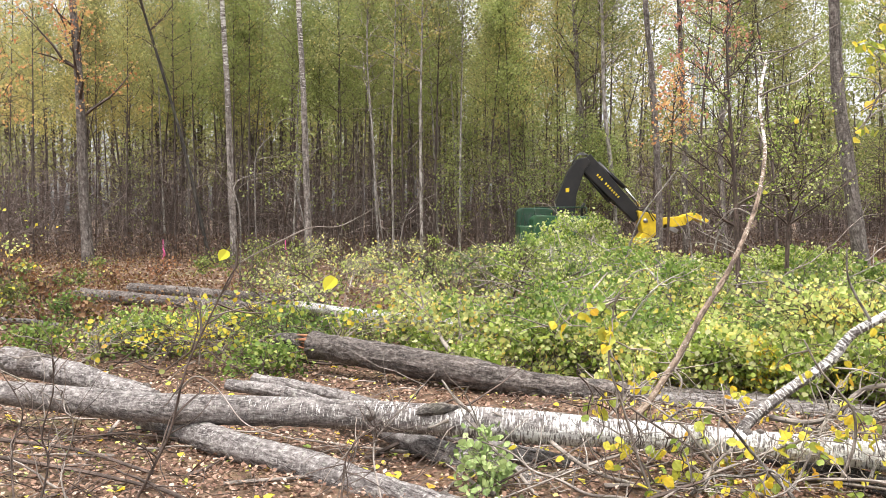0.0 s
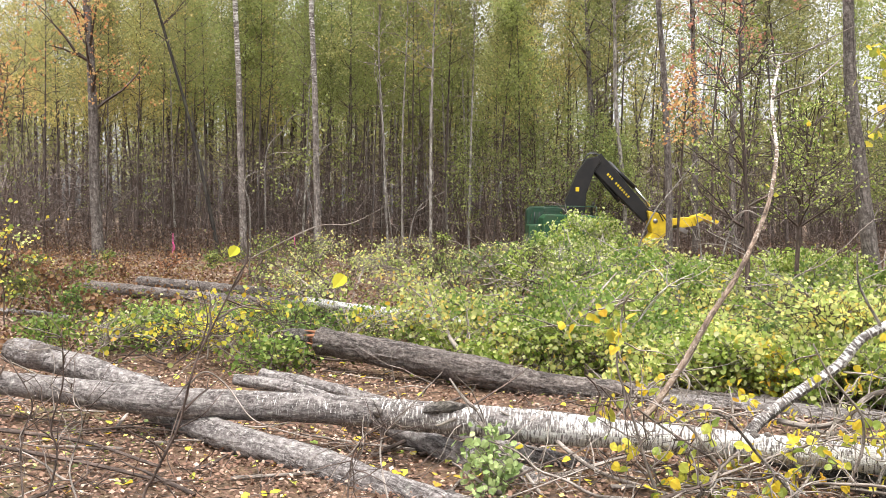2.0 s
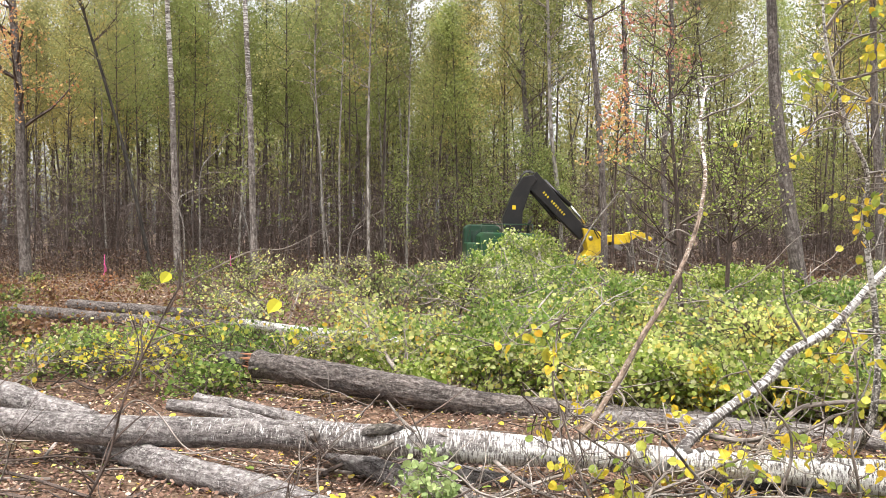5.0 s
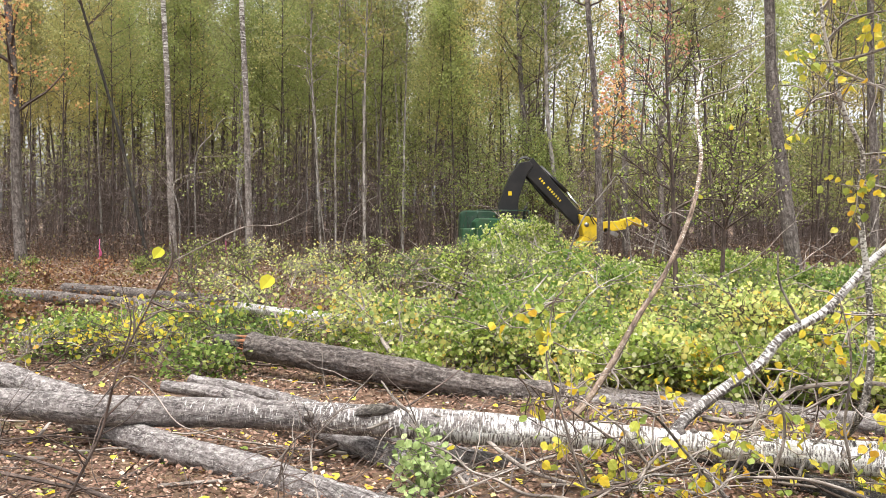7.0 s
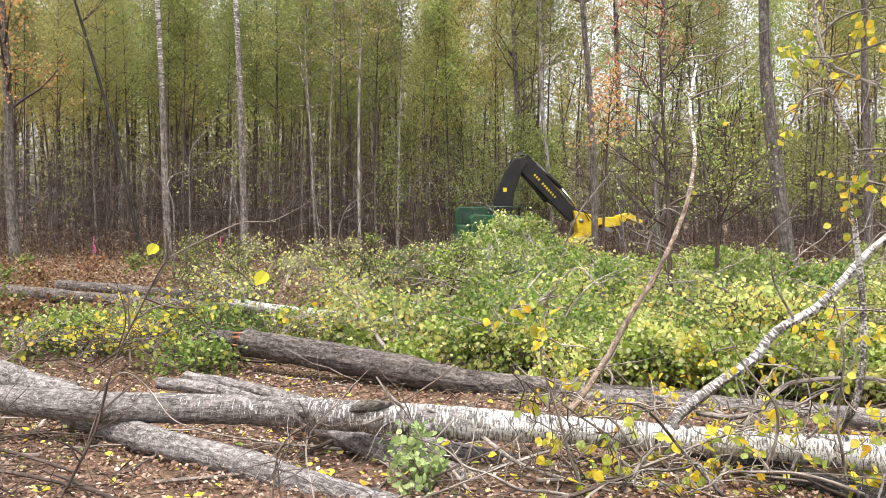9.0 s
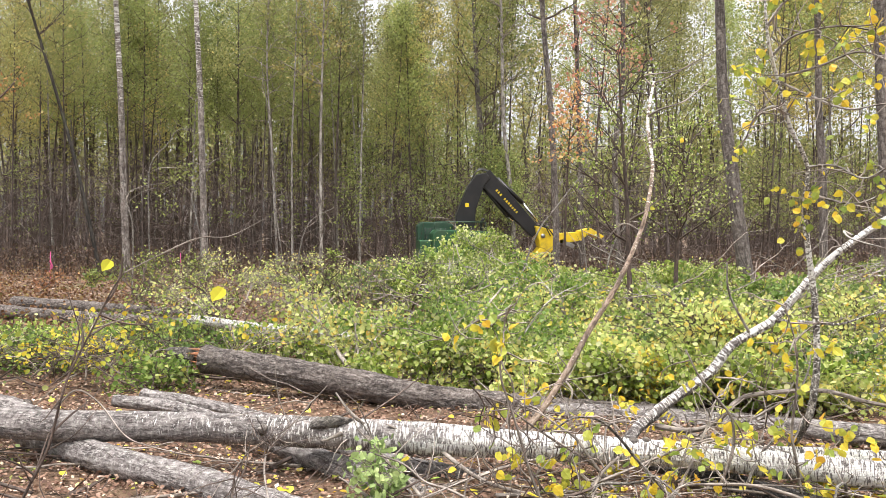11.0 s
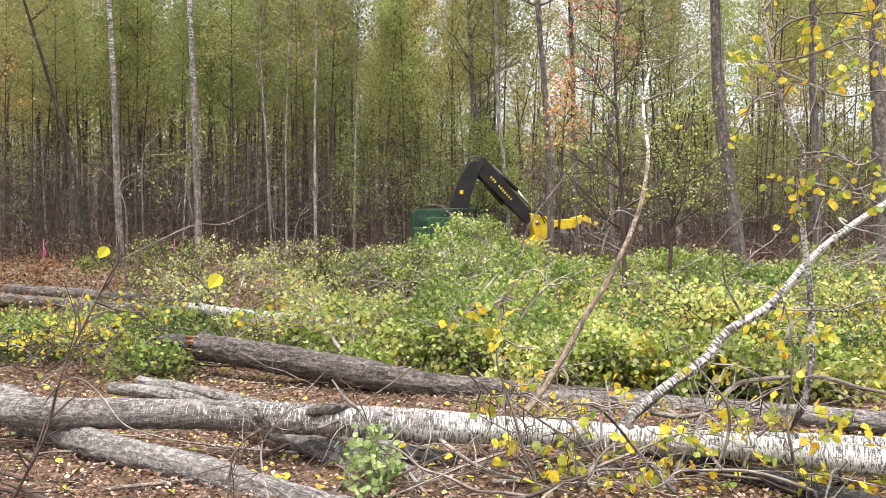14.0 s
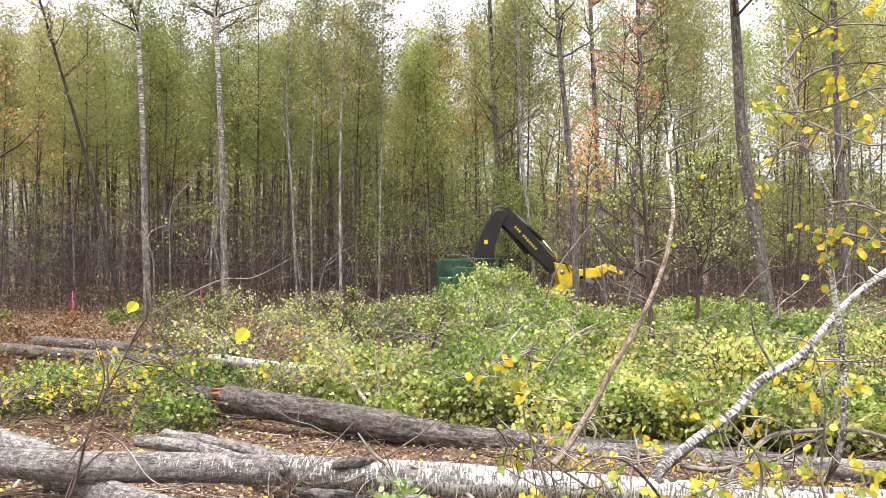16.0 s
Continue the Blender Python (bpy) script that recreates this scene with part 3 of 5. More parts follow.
w = unit((-0.32, 0.18, 0.02))
side, high = unit(np.cross(w, (0, 0, 1))), np.array((0.0, 0.0, 1.0))
for k in range(30):
    d = side * math.cos(2.4 * k) + high * math.sin(2.4 * k)
    p = np.array((-1.44, 10.33, 0.32)) + d * (0.03 + 0.088 * (k / 29) ** 0.5)
    q = p + w * np.random.uniform(0.05, 0.24) + d * np.random.uniform(-0.04, 0.004)
    g = Geo()
    g.tube([p - w * 0.06, (p + q) / 2, q], [0.019, 0.014, 0.003], 5, 0.2)
    g.part("splinter", M_CUT, butt, "torn orange-brown wood")
felled_log("grey log pushed under the long birch", [(-2.08, 8.95, 0.13), (-1.35, 8.35, 0.14), (-0.66, 7.45, 0.12), (-0.19, 6.95, 0.05), (0.27, 6.54, -0.03), (0.74, 6.14, -0.12)], 0.06, 0.1, M_LOG, (True, False), knots=3, girth=(0.055, 0.062, 0.075, 0.095, 0.1))
felled_log("slender grey log beneath the long birch", [(-1.89, 9.25, 0.13), (-0.96, 8.55, 0.09), (-0.02, 7.45, 0.04), (0.49, 6.84, -0.01), (1.25, 6.44, -0.09), (1.77, 6.04, -0.18)], 0.07, 0.085, M_LOG, (True, False), knots=3, girth=(0.06, 0.066, 0.075, 0.09, 0.085))
felled_log("grey log half buried in litter behind the birch", [(-1.62, 9.1, -0.02), (-0.95, 8.55, 0.03), (-0.35, 8.05, 0.06), (0.25, 7.62, 0.06), (0.75, 7.25, 0.0)], 0.055, 0.075, M_LOG, (True, False), knots=1)
felled_log("second white birch log close behind the long birch", [(2.72, 6.62, 0.10), (3.4, 6.4, 0.12), (4.3, 6.1, 0.12), (5.3, 5.8, 0.10)], 0.07, 0.075, M_BIRCH_END, (True, False), knots=1, relief=0.003)
felled_log("dark wet log among yellow-leaved brush", [(2.35, 6.85, 0.0), (2.59, 6.42, 0.0), (2.86, 5.99, -0.01), (3.22, 5.46, -0.03), (3.52, 4.99, -0.06)], 0.07, 0.085, M_LOG_WET, knots=2)
felled_log("weathered log lying along the edge of the brush", [(1.51, 8.95, -0.00), (2.83, 8.45, 0.01), (3.87, 8.04, -0.02), (4.28, 7.22, 0.09), (5.54, 6.83, 0.05)], 0.10, 0.10, M_LOG, knots=2)
felled_log("pale birch log half hidden in brush", [(-7.75, 19.66, 0.12), (-5.71, 18.19, 0.12), (-3.51, 16.70, 0.12), (-1.27, 14.42, 0.14), (0.52, 12.99, 0.14), (1.24, 12.26, 0.14)], 0.13, 0.10, M_LOG_F, (True, False), knots=2)
felled_log("white birch log showing through the brush", [(-2.31, 14.6, 0.36), (-1.05, 13.3, 0.35), (-0.14, 12.4, 0.35), (0.5, 11.7, 0.36)], 0.07, 0.075, M_BIRCH_END, (False, True), knots=1, relief=0.003)
felled_log("grey log half hidden in brush", [(-7.05, 20.93, 0.13), (-5.54, 19.98, 0.13), (-4.07, 18.85, 0.13), (-2.37, 17.36, 0.13)], 0.14, 0.11, M_LOG_F, (True, False), knots=1)
felled_log("thin pale log lying on brown litter", [(-7.94, 15.39, 0.05), (-6.92, 15.22, 0.05), (-6.01, 14.58, 0.05)], 0.05, 0.03, M_LOG, knots=0)


# ---- fallen treetops: slash of branches and leaves ----
def heap_top(p, stiff=1.0):
    """Presses a crown down to the heap's height: low in front, highest in its middle."""
    r = p[:, 0] / np.maximum(p[:, 1], 1)
    h = 0.45 + 0.35 * np.clip((p[:, 1] - 10) / 3, 0, 1) + 0.62 * np.exp(-((r - 0.13) / 0.055) ** 2) * np.clip((p[:, 1] - 16) / 5, 0, 1)
    h = h * stiff
    q = p.copy()
    q[:, 2] = np.where(p[:, 2] > h, h + (p[:, 2] - h) * 0.4, p[:, 2])
    q[:, 2] = np.maximum(q[:, 2], ground_z(q[:, 0], q[:, 1]) + 0.03)
    return q


def fallen_top(label, base, way, length, leaf, n_br=16, twigs=5, per=14, size=0.065, bark=None, r=0.035, lift=0.05, spread=0.38, up=0.35, jitter=0.05, press=1.0):
    """A felled crown lying on the ground: stem, bending branches with twigs, leaves along the twigs."""
    t = thing("fallen_treetop", label, "brush", group="fallen treetops")
    bark = bark or (M_TWIG, M_POLE_PALE, M_TWIG_D)[np.random.randint(3)]
    w, l = Geo(), []
    stiff = np.random.uniform(0.45, 1.2) * press
    base = np.array(base, float)
    base[2] = float(ground_z(base[0], base[1]))
    stem = heap_top(shoot(base, way, length, 9, 0.07, lift * 0.2), stiff)
    w.tube(stem, np.linspace(r, r * 0.25, len(stem)), 7)
    w.part("stem", bark, t)
    tws = Geo()
    for _ in range(n_br):
        w = Geo()
        f = np.random.uniform(0.12, 0.98)
        i = f * (len(stem) - 1)
        p = stem[int(i)] + (stem[min(int(i) + 1, len(stem) - 1)] - stem[int(i)]) * (i % 1)
        d = unit(unit(way) * 0.8 + np.random.normal(0, 1, 3) * (1, 1, 0.55) + (0, 0, up))
        br = heap_top(shoot(p, d, length * spread * np.random.uniform(0.5, 1.1) * (1.15 - 0.6 * f), 6, 0.16, 0.02), stiff * np.random.uniform(0.7, 1.25))
        w.tube(br, np.linspace(r * 0.42 * (1.2 - 0.6 * f), 0.004, len(br)), 5, caps=False)
        bare = np.random.rand() < 0.22
        for _ in range(twigs):
            q = br[np.random.randint(1, len(br))]
            tw = heap_top(shoot(q, unit(d + np.random.normal(0, 0.9, 3) + (0, 0, 0.25)), np.random.uniform(0.2, 0.55), 4, 0.2), stiff * 1.3)
            tws.tube(tw, np.linspace(0.005, 0.0025, len(tw)), 3, caps=False)
            k = max(1, int(np.random.poisson(per * (0.12 if bare else 1.0))))
            s = np.random.uniform(0, len(tw) - 1.001, k)
            c = tw[s.astype(int)] + (tw[s.astype(int) + 1] - tw[s.astype(int)]) * (s % 1)[:, None]
            l.append(c + np.random.normal(0, jitter, (k, 3)))
        w.part("branch", bark, t)
    tws.part("twig_mass", bark, t, kind="stuff")
    g = Geo()
    g.leaves(heap_top(np.concatenate(l), 2.0 * press), size)
    g.part("foliage", leaf, t, kind="stuff")
    return t


np.random.seed(21)
GREEN_TOP = "felled aspen crown with yellow-green leaves on the ground"
GOLD_TOP = "felled aspen crown with yellowing leaves on the ground"
FRESH_TOP = "felled crown with fresh green leaves beside the logs"
for n_top in range(62):
    f = n_top / 61
    y = 9.9 + 15 * (f ** 1.3) + np.random.uniform(-0.3, 0.3)
    lo, hi = 0.035 * y, 0.66 * y
    x = lo + (hi - lo) * ((n_top * 0.618) % 1)
    z = 0.1
    gold = (x / y > 0.2 and y < 15 and n_top % 2) or n_top % 9 == 0
    a = np.random.uniform(0, 2 * math.pi)
    fallen_top(GOLD_TOP if gold else GREEN_TOP, (x, y, z), (math.cos(a), 0.6 * math.sin(a), 0.3), np.random.uniform(1.9, 3.0), M_SLASH_Y if gold else (M_GREEN, M_SLASH, M_GREEN, M_SLASH, M_DEEP)[n_top % 5], 12, 7, 16, 0.036 + 0.0013 * y, up=0.55, jitter=0.045)
for n_top in range(24):
    x = 0.75 + 0.25 * n_top
    y = 9.6 - 0.035 * n_top + np.random.uniform(0, 0.6)
    fallen_top(GOLD_TOP if n_top % 3 == 2 else GREEN_TOP, (x, y, 0), (np.random.uniform(-1, 1), 0.4, 0.2), 1.3, M_SLASH_Y if n_top % 3 == 2 else M_SLASH, 9, 8, 17, 0.05, up=0.4, press=0.8, r=0.015)
for x, y in ((1.35, 9.9), (1.75, 10.2), (2.15, 9.75), (0.95, 10.4), (1.5, 10.8), (2.6, 9.9)):
    fallen_top(GREEN_TOP, (x, y, 0), (np.random.uniform(-1, 1), 0.3, 0.3), 1.4, M_GREEN, 13, 6, 14, 0.048, up=0.45, r=0.015)
for n_top in range(13):
    x = 1.5 + 0.31 * n_top
    fallen_top(GOLD_TOP if n_top % 3 == 0 else GREEN_TOP, (x, 9.5 - 0.24 * (x - 1.2) + 0.15 * (n_top % 2), 0), (np.random.uniform(-1, 1), -0.1, 0.35), 1.0, M_SLASH_Y if n_top % 3 == 0 else M_SLASH, 9, 8, 15, 0.05, up=0.45, r=0.012, press=0.85)
for n_top in range(8):
    x, y = 3.5 + 0.33 * n_top, 9.5 - 0.2 * (n_top % 3)
    fallen_top("leaning crown of golden leaves behind the birch limb", (x, y, 0), (np.random.uniform(-0.5, 0.5), 0.2, 0.9), 1.3, M_YELLOW if n_top % 4 == 3 else M_SLASH_Y, 13, 7, 8, 0.05, M_TWIG_D, 0.014, up=0.4, press=1.6)
for n_top in range(12):
    fallen_top(GOLD_TOP, (2.9 + 0.26 * n_top, 9.15 - 0.3 * (n_top % 2), 0), (np.random.uniform(-1, 1), 0.1, 0.3), 1.0, (M_SLASH_Y, M_SLASH, M_SLASH_Y, M_YELLOW)[n_top % 4], 11, 6, 14, 0.05, M_TWIG, 0.012, up=0.4, press=0.7)
for x, y, w in ((1.1, 19.0, (0.5, 0.2, 0.55)), (0.7, 18.0, (0.7, 0.1, 0.4)), (2.9, 14.0, (0.9, 0.1, 0.25)), (5.2, 13.0, (-0.9, 0.1, 0.2))):
    fallen_top("dead bleached treetop with hardly any leaves", (x, y, 0), w, 2.4, M_SLASH, 16, 7, 0.4, 0.06, M_POLE_PALE, 0.025, up=0.5)
for x, y in ((2.5, 23.5), (2.9, 25), (2.2, 22), (3.3, 24), (2.6, 20), (2.0, 18.5), (3.0, 21.5), (3.4, 22.2), (3.7, 23.6), (3.2, 20.4), (3.9, 25.2)):
    fallen_top(GREEN_TOP, (x, y, 0), (0.12, 0.2, 0.6), 2.4, M_SLASH, 18, 6, 12, 0.066, lift=0.1, up=0.5, jitter=0.06)
for k in range(54):
    y = 10.2 + 10 * np.random.rand() ** 1.4
    x = np.random.uniform(0.05, 0.6) * y
    a = np.random.uniform(-0.5, 0.5) + (math.pi if k % 2 else 0)
    q = shoot((x, y, 0.35 + 0.05 * (y - 10)), (math.cos(a), 0.5 * math.sin(a), np.random.uniform(0.0, 0.45)), np.random.uniform(1.0, 2.4), 7, 0.12)
    q[0, 2] = 0.0
    g = Geo()
    g.tube(q, np.linspace(0.014, 0.005, 8), 6, 0.04)
    t = thing("bare_branch", "bleached bare branch sticking out of the leafy heap", "branch", group="bare branches")
    g.part("main_stem", M_POLE_PALE if k % 3 else M_TWIG, t)
    for _ in range(4):
        g = Geo()
        w = shoot(q[np.random.randint(2, 8)], q[-1] - q[1] + np.random.normal(0, 0.7, 3), np.random.uniform(0.3, 0.8), 4, 0.2)
        g.tube(w, np.linspace(0.008, 0.003, 5), 4, caps=False)
        g.part("twig", M_TWIG, t)
for n_top in range(20):
    y = 10.7 + 0.19 * n_top + np.random.uniform(-0.2, 0.2)
    x = -(0.10 + 0.34 * ((n_top * 0.618) % 1)) * y
    a = np.random.uniform(0, 2 * math.pi)
    fallen_top(FRESH_TOP, (x, y, 0.0), (math.cos(a), 0.6 * math.sin(a), 0.16), 1.4, (M_GREEN, M_SLASH, M_GREEN, M_DEEP)[n_top % 4], 10, 7, 12, 0.045, M_TWIG_D, 0.018, 0.0, 0.42, 0.35, 0.07, 0.36)
for n_top in range(9):
    x, y = -4.3 + 0.36 * n_top, 10.35 + 0.45 * (n_top % 3)
    fallen_top("thin twiggy top with small yellow leaves beside the logs", (x, y, 0), (np.random.uniform(-1, 1), 0.2, 0.5), 1.1, M_YELLOW, 7, 7, 1.5, 0.055, (M_TWIG, M_TWIG_D)[n_top % 2], 0.011, 0.02, 0.45, 0.6, 0.06, 0.8)
for n_top in range(18):
    y = 14.0 + 0.75 * n_top
    x = -(0.41 + 0.12 * ((n_top * 0.618) % 1)) * y if y < 22 else -(0.25 + 0.24 * ((n_top * 0.618) % 1)) * y
    fallen_top("rust-brown withered fern and brush clump at the clearing edge", (x, y, 0), (np.random.uniform(-0.6, 0.6), 0.2, 0.8), 0.9, (M_BROWNBRUSH, M_HERB, M_BROWNBRUSH, M_RUST)[n_top % 4], 7, 7, 7, 0.06, M_TWIG_D, 0.009, 0.05, 0.5, 0.5, 0.06, 0.6)
for n_top in range(34):
    y = 14 + 0.42 * n_top
    x = ((-0.24 if y > 17.5 else -0.12) + (0.32 if y > 17.5 else 0.2) * ((n_top * 0.618) % 1)) * y
    a = np.random.uniform(0, 2 * math.pi)
    fallen_top("thin felled top with sparse yellow-green leaves", (x, y, 0), (math.cos(a), 0.5 * math.sin(a), 0.55), 1.9, (M_SLASH_Y, M_HERB, M_SLASH)[n_top % 3], 10, 11, 2.7, 0.05, (M_TWIG_D, M_TWIG)[n_top % 3 == 0], 0.02, 0.06, 0.42, 0.6, 0.06)


# ---- standing trees ----
def crown_points(limbs, n, spread, clump=9):
    """Leaf places in small clumps along the limbs."""
    c = []
    per = max(1, n // max(1, len(limbs) * clump))
    for ln in limbs:
        s = np.sqrt(np.random.uniform(0.05, 1, per)) * (len(ln) - 1.001)
        i = s.astype(int)
        mid = ln[i] + (ln[i + 1] - ln[i]) * (s % 1)[:, None] + np.random.normal(0, spread, (per, 3))
        c.append(np.repeat(mid, clump, 0) + np.random.normal(0, spread * 0.55, (per * clump, 3)) * (1, 1, 0.7))
    return np.concatenate(c)


def tree(label, path, r0, r1, bark, leaf, n_leaf, crown_from, reach, size=0.12, limbs=16, dead=14, spread=0.22, sides=8, name="aspen_tree", shape="tri", rise=0.5, own=True):
    """A standing tree whose trunk follows path (from its foot): limbs, dead twigs below, a ragged crown above."""
    foot = np.asarray(path[0], float)
    t = thing(name, label, "tree", tuple(foot), group="standing trees")
    line = spline(np.asarray(path, float) - foot, 6)
    line[0, 2] -= 0.25
    k = len(line)
    rad = np.linspace(r0, r1, k)
    rad[:2] *= (1.25, 1.08)
    g = Geo()
    g.tube(line, rad, sides, 0.03)
    g.part("trunk", bark, t)
    top = line[-1, 2]
    L, live = Geo(), []
    bark2 = M_TWIG_D if bark not in (M_POLE_PALE,) else M_TWIG
    for j in range(limbs):
        z = crown_from + (top - crown_from) * (j + np.random.rand()) / limbs
        i = min(int(np.searchsorted(line[:, 2], z)), k - 1)
        a = np.random.uniform(0, 2 * math.pi)
        f = (z - crown_from) / (top - crown_from + 1e-6)
        ln = shoot(line[i], (math.cos(a), math.sin(a), rise + 0.5 * f), reach * (1.1 - 0.75 * f) * np.random.uniform(0.6, 1.1), 5, 0.15, 0.06)
        one = Geo() if own else L
        one.tube(ln, np.linspace(rad[i] * 0.38 + 0.006, 0.006, len(ln)), 4, caps=False)
        for _ in range(3 if own else 0):
            q = shoot(ln[np.random.randint(1, 4)], ln[-1] - ln[0] + np.random.normal(0, reach * 0.4, 3), reach * 0.45, 4, 0.2)
            one.tube(q, np.linspace(0.012, 0.005, len(q)), 3, caps=False)
            live.append(q)
        if own:
            one.part("limb", bark2, t)
        live.append(ln)
    for j in range(dead):
        z = np.random.uniform(0.12, 1.0) * crown_from
        i = min(int(np.searchsorted(line[:, 2], z)), k - 1)
        a = np.random.uniform(0, 2 * math.pi)
        ln = shoot(line[i], (math.cos(a), math.sin(a), np.random.uniform(-0.1, 0.7)), np.random.uniform(0.5, 1.6), 4, 0.2)
        L.tube(ln, np.linspace(0.011, 0.005, len(ln)), 3, caps=False)
    if L.n:
        L.part("twig_mass", bark2, t, kind="stuff")
    if n_leaf:
        c = Geo()
        c.leaves(crown_points(live, n_leaf, spread), size, shape)
        c.part("crown", leaf, t, kind="stuff")
    return t


np.random.seed(31)
POLES = []
for i in range(12):
    h = np.random.uniform(11.8, 14.0)
    leaf = (M_CROWN, M_CROWN_G, M_CROWN, M_CROWN_G, M_CROWN_Y, M_CROWN)[i % 6]
    words = {M_CROWN: "olive-green", M_CROWN_G: "green", M_CROWN_Y: "golden"}[leaf]
    pale = i % 6 == 3
    lean = np.random.normal(0, 0.35, 2)
    POLES.append(tree(("pale-barked" if pale else "brown-barked") + " slim aspen with a " + words + " crown in the forest", [(0, 0, 0), (lean[0] * 0.3, lean[1] * 0.3, h * 0.35), (lean[0], lean[1], h * 0.7), (lean[0] * 1.3, lean[1], h)], np.random.uniform(0.03, 0.07), 0.012, M_POLE_PALE if pale else M_POLE, leaf, 4400, h * np.random.uniform(0.42, 0.6), 2.1, 0.085, 24, 24, 0.3, 6, own=False))


def place_pole(i, x, y, s, a):
    return copy_thing(POLES[i], pose(x, y, float(ground_z(x, y)), *np.random.normal(0, 1.6, 2), a) @ Matrix.Diagonal((s, s, s, 1)))


np.random.seed(32)
for row in range(9):
    y0 = 40 + 3.4 * row
    half = 0.50 * y0
    k = 30
    for j in range(k):
        x = -half + (half * 2.45) * (j + np.random.rand()) / k
        y = y0 + np.random.uniform(-1.6, 1.6)
        s = np.random.uniform(0.88, 1.06) * (1 + 0.05 * max(0, row - 2))
        open_wood = float(np.clip((x / y - 0.08) / 0.12, 0, 1))
        s *= 1 + 0.25 * open_wood
        if np.random.rand() < 0.64 * open_wood:
            continue
        if x / y < -0.36 and np.random.rand() < 0.45:
            continue
        pick = np.random.rand()
        if x / y < -0.3 and pick < 0.7:
            v = (4, 10, 0)[np.random.randint(3)]
        elif x / y < 0.05:
            v = (1, 3, 7, 9)[np.random.randint(4)] if pick < 0.55 else (0, 2, 5, 6, 8, 11, 4)[np.random.randint(7)]
        elif x / y < 0.16:
            v = (4, 0, 2, 1, 10, 6)[np.random.randint(6)]
        else:
            v = np.random.randint(12)
        place_pole(v, x, y, s, np.random.uniform(0, 360))
for i, t in enumerate(POLES):
    t.location = (-22 + 4.6 * i, 72 + (i % 3), 0)


# leafy saplings in the understorey
np.random.seed(34)
LOW = [tree("thin understorey sapling with sparse " + w + " leaves", [(0, 0, 0), (0.1, 0.05, 1.8), (0.3, -0.1, 3.6), (0.35, 0, 5.2)], 0.03, 0.008, M_TWIG_D, lf, 560, 1.6, 1.2, 0.09, 16, 8, 0.28, 5, "understorey_sapling", "tri", 0.3, False) for w, lf in (("green", M_CROWN_G), ("olive", M_CROWN), ("dull green", M_CROWN_G))]
for j in range(50):
    y = np.random.uniform(37, 54)
    x = (np.random.uniform(-0.48, 0.1) if j % 3 == 0 else np.random.uniform(0.06, 0.68)) * y
    copy_thing(LOW[np.random.randint(3)], pose(x, y, float(ground_z(x, y)), 0, 0, np.random.uniform(0, 360)) @ Matrix.Scale(np.random.uniform(0.7, 1.35), 4))
for j in range(26):
    y = np.random.uniform(38, 52)
    x = np.random.uniform(0.339, 0.572) * y
    copy_thing(LOW[j % 3], pose(x, y, float(ground_z(x, y)), 0, 0, np.random.uniform(0, 360)) @ Matrix.Scale(np.random.uniform(0.75, 1.2), 4))
for j, t in enumerate(LOW):
    t.location = (-12 + 9 * j, 50, float(ground_z(-12 + 9 * j, 50)))

# far woods behind, joined
np.random.seed(33)
g, c = Geo(), Geo()
for j in range(640):
    y = np.random.uniform(58, 105)
    x = np.random.uniform(-0.55, 0.75) * y
    h = np.random.uniform(0.2, 0.245) * y if y < 70 else np.random.uniform(13, 17)
    if np.random.rand() < 0.86 * np.clip((x / y - 0.07) / 0.12, 0, 1):
        h = np.random.uniform(7.5, 12.0)
    g.tube([(x, y, -0.3), (x + np.random.normal(0, 0.2), y, h * 0.5), (x + np.random.normal(0, 0.5), y, h)], [0.13, 0.09, 0.02], 5, caps=False)
    z = h * np.random.uniform(0.27, 1.0, 320) ** 0.85
    c.leaves(np.stack([x + np.random.normal(0, 1.0, 320) * (1.25 - z / h), y + np.random.normal(0, 1.0, 320), z], -1), 0.23, "tri")
far = thing("far_woods", "distant woods of slim brown trunks and olive crowns", "woods", kind="stuff")
g.part("trunk_mass", M_POLE, far, kind="stuff")
c.part("crown_mass", M_CROWN, far, kind="stuff")

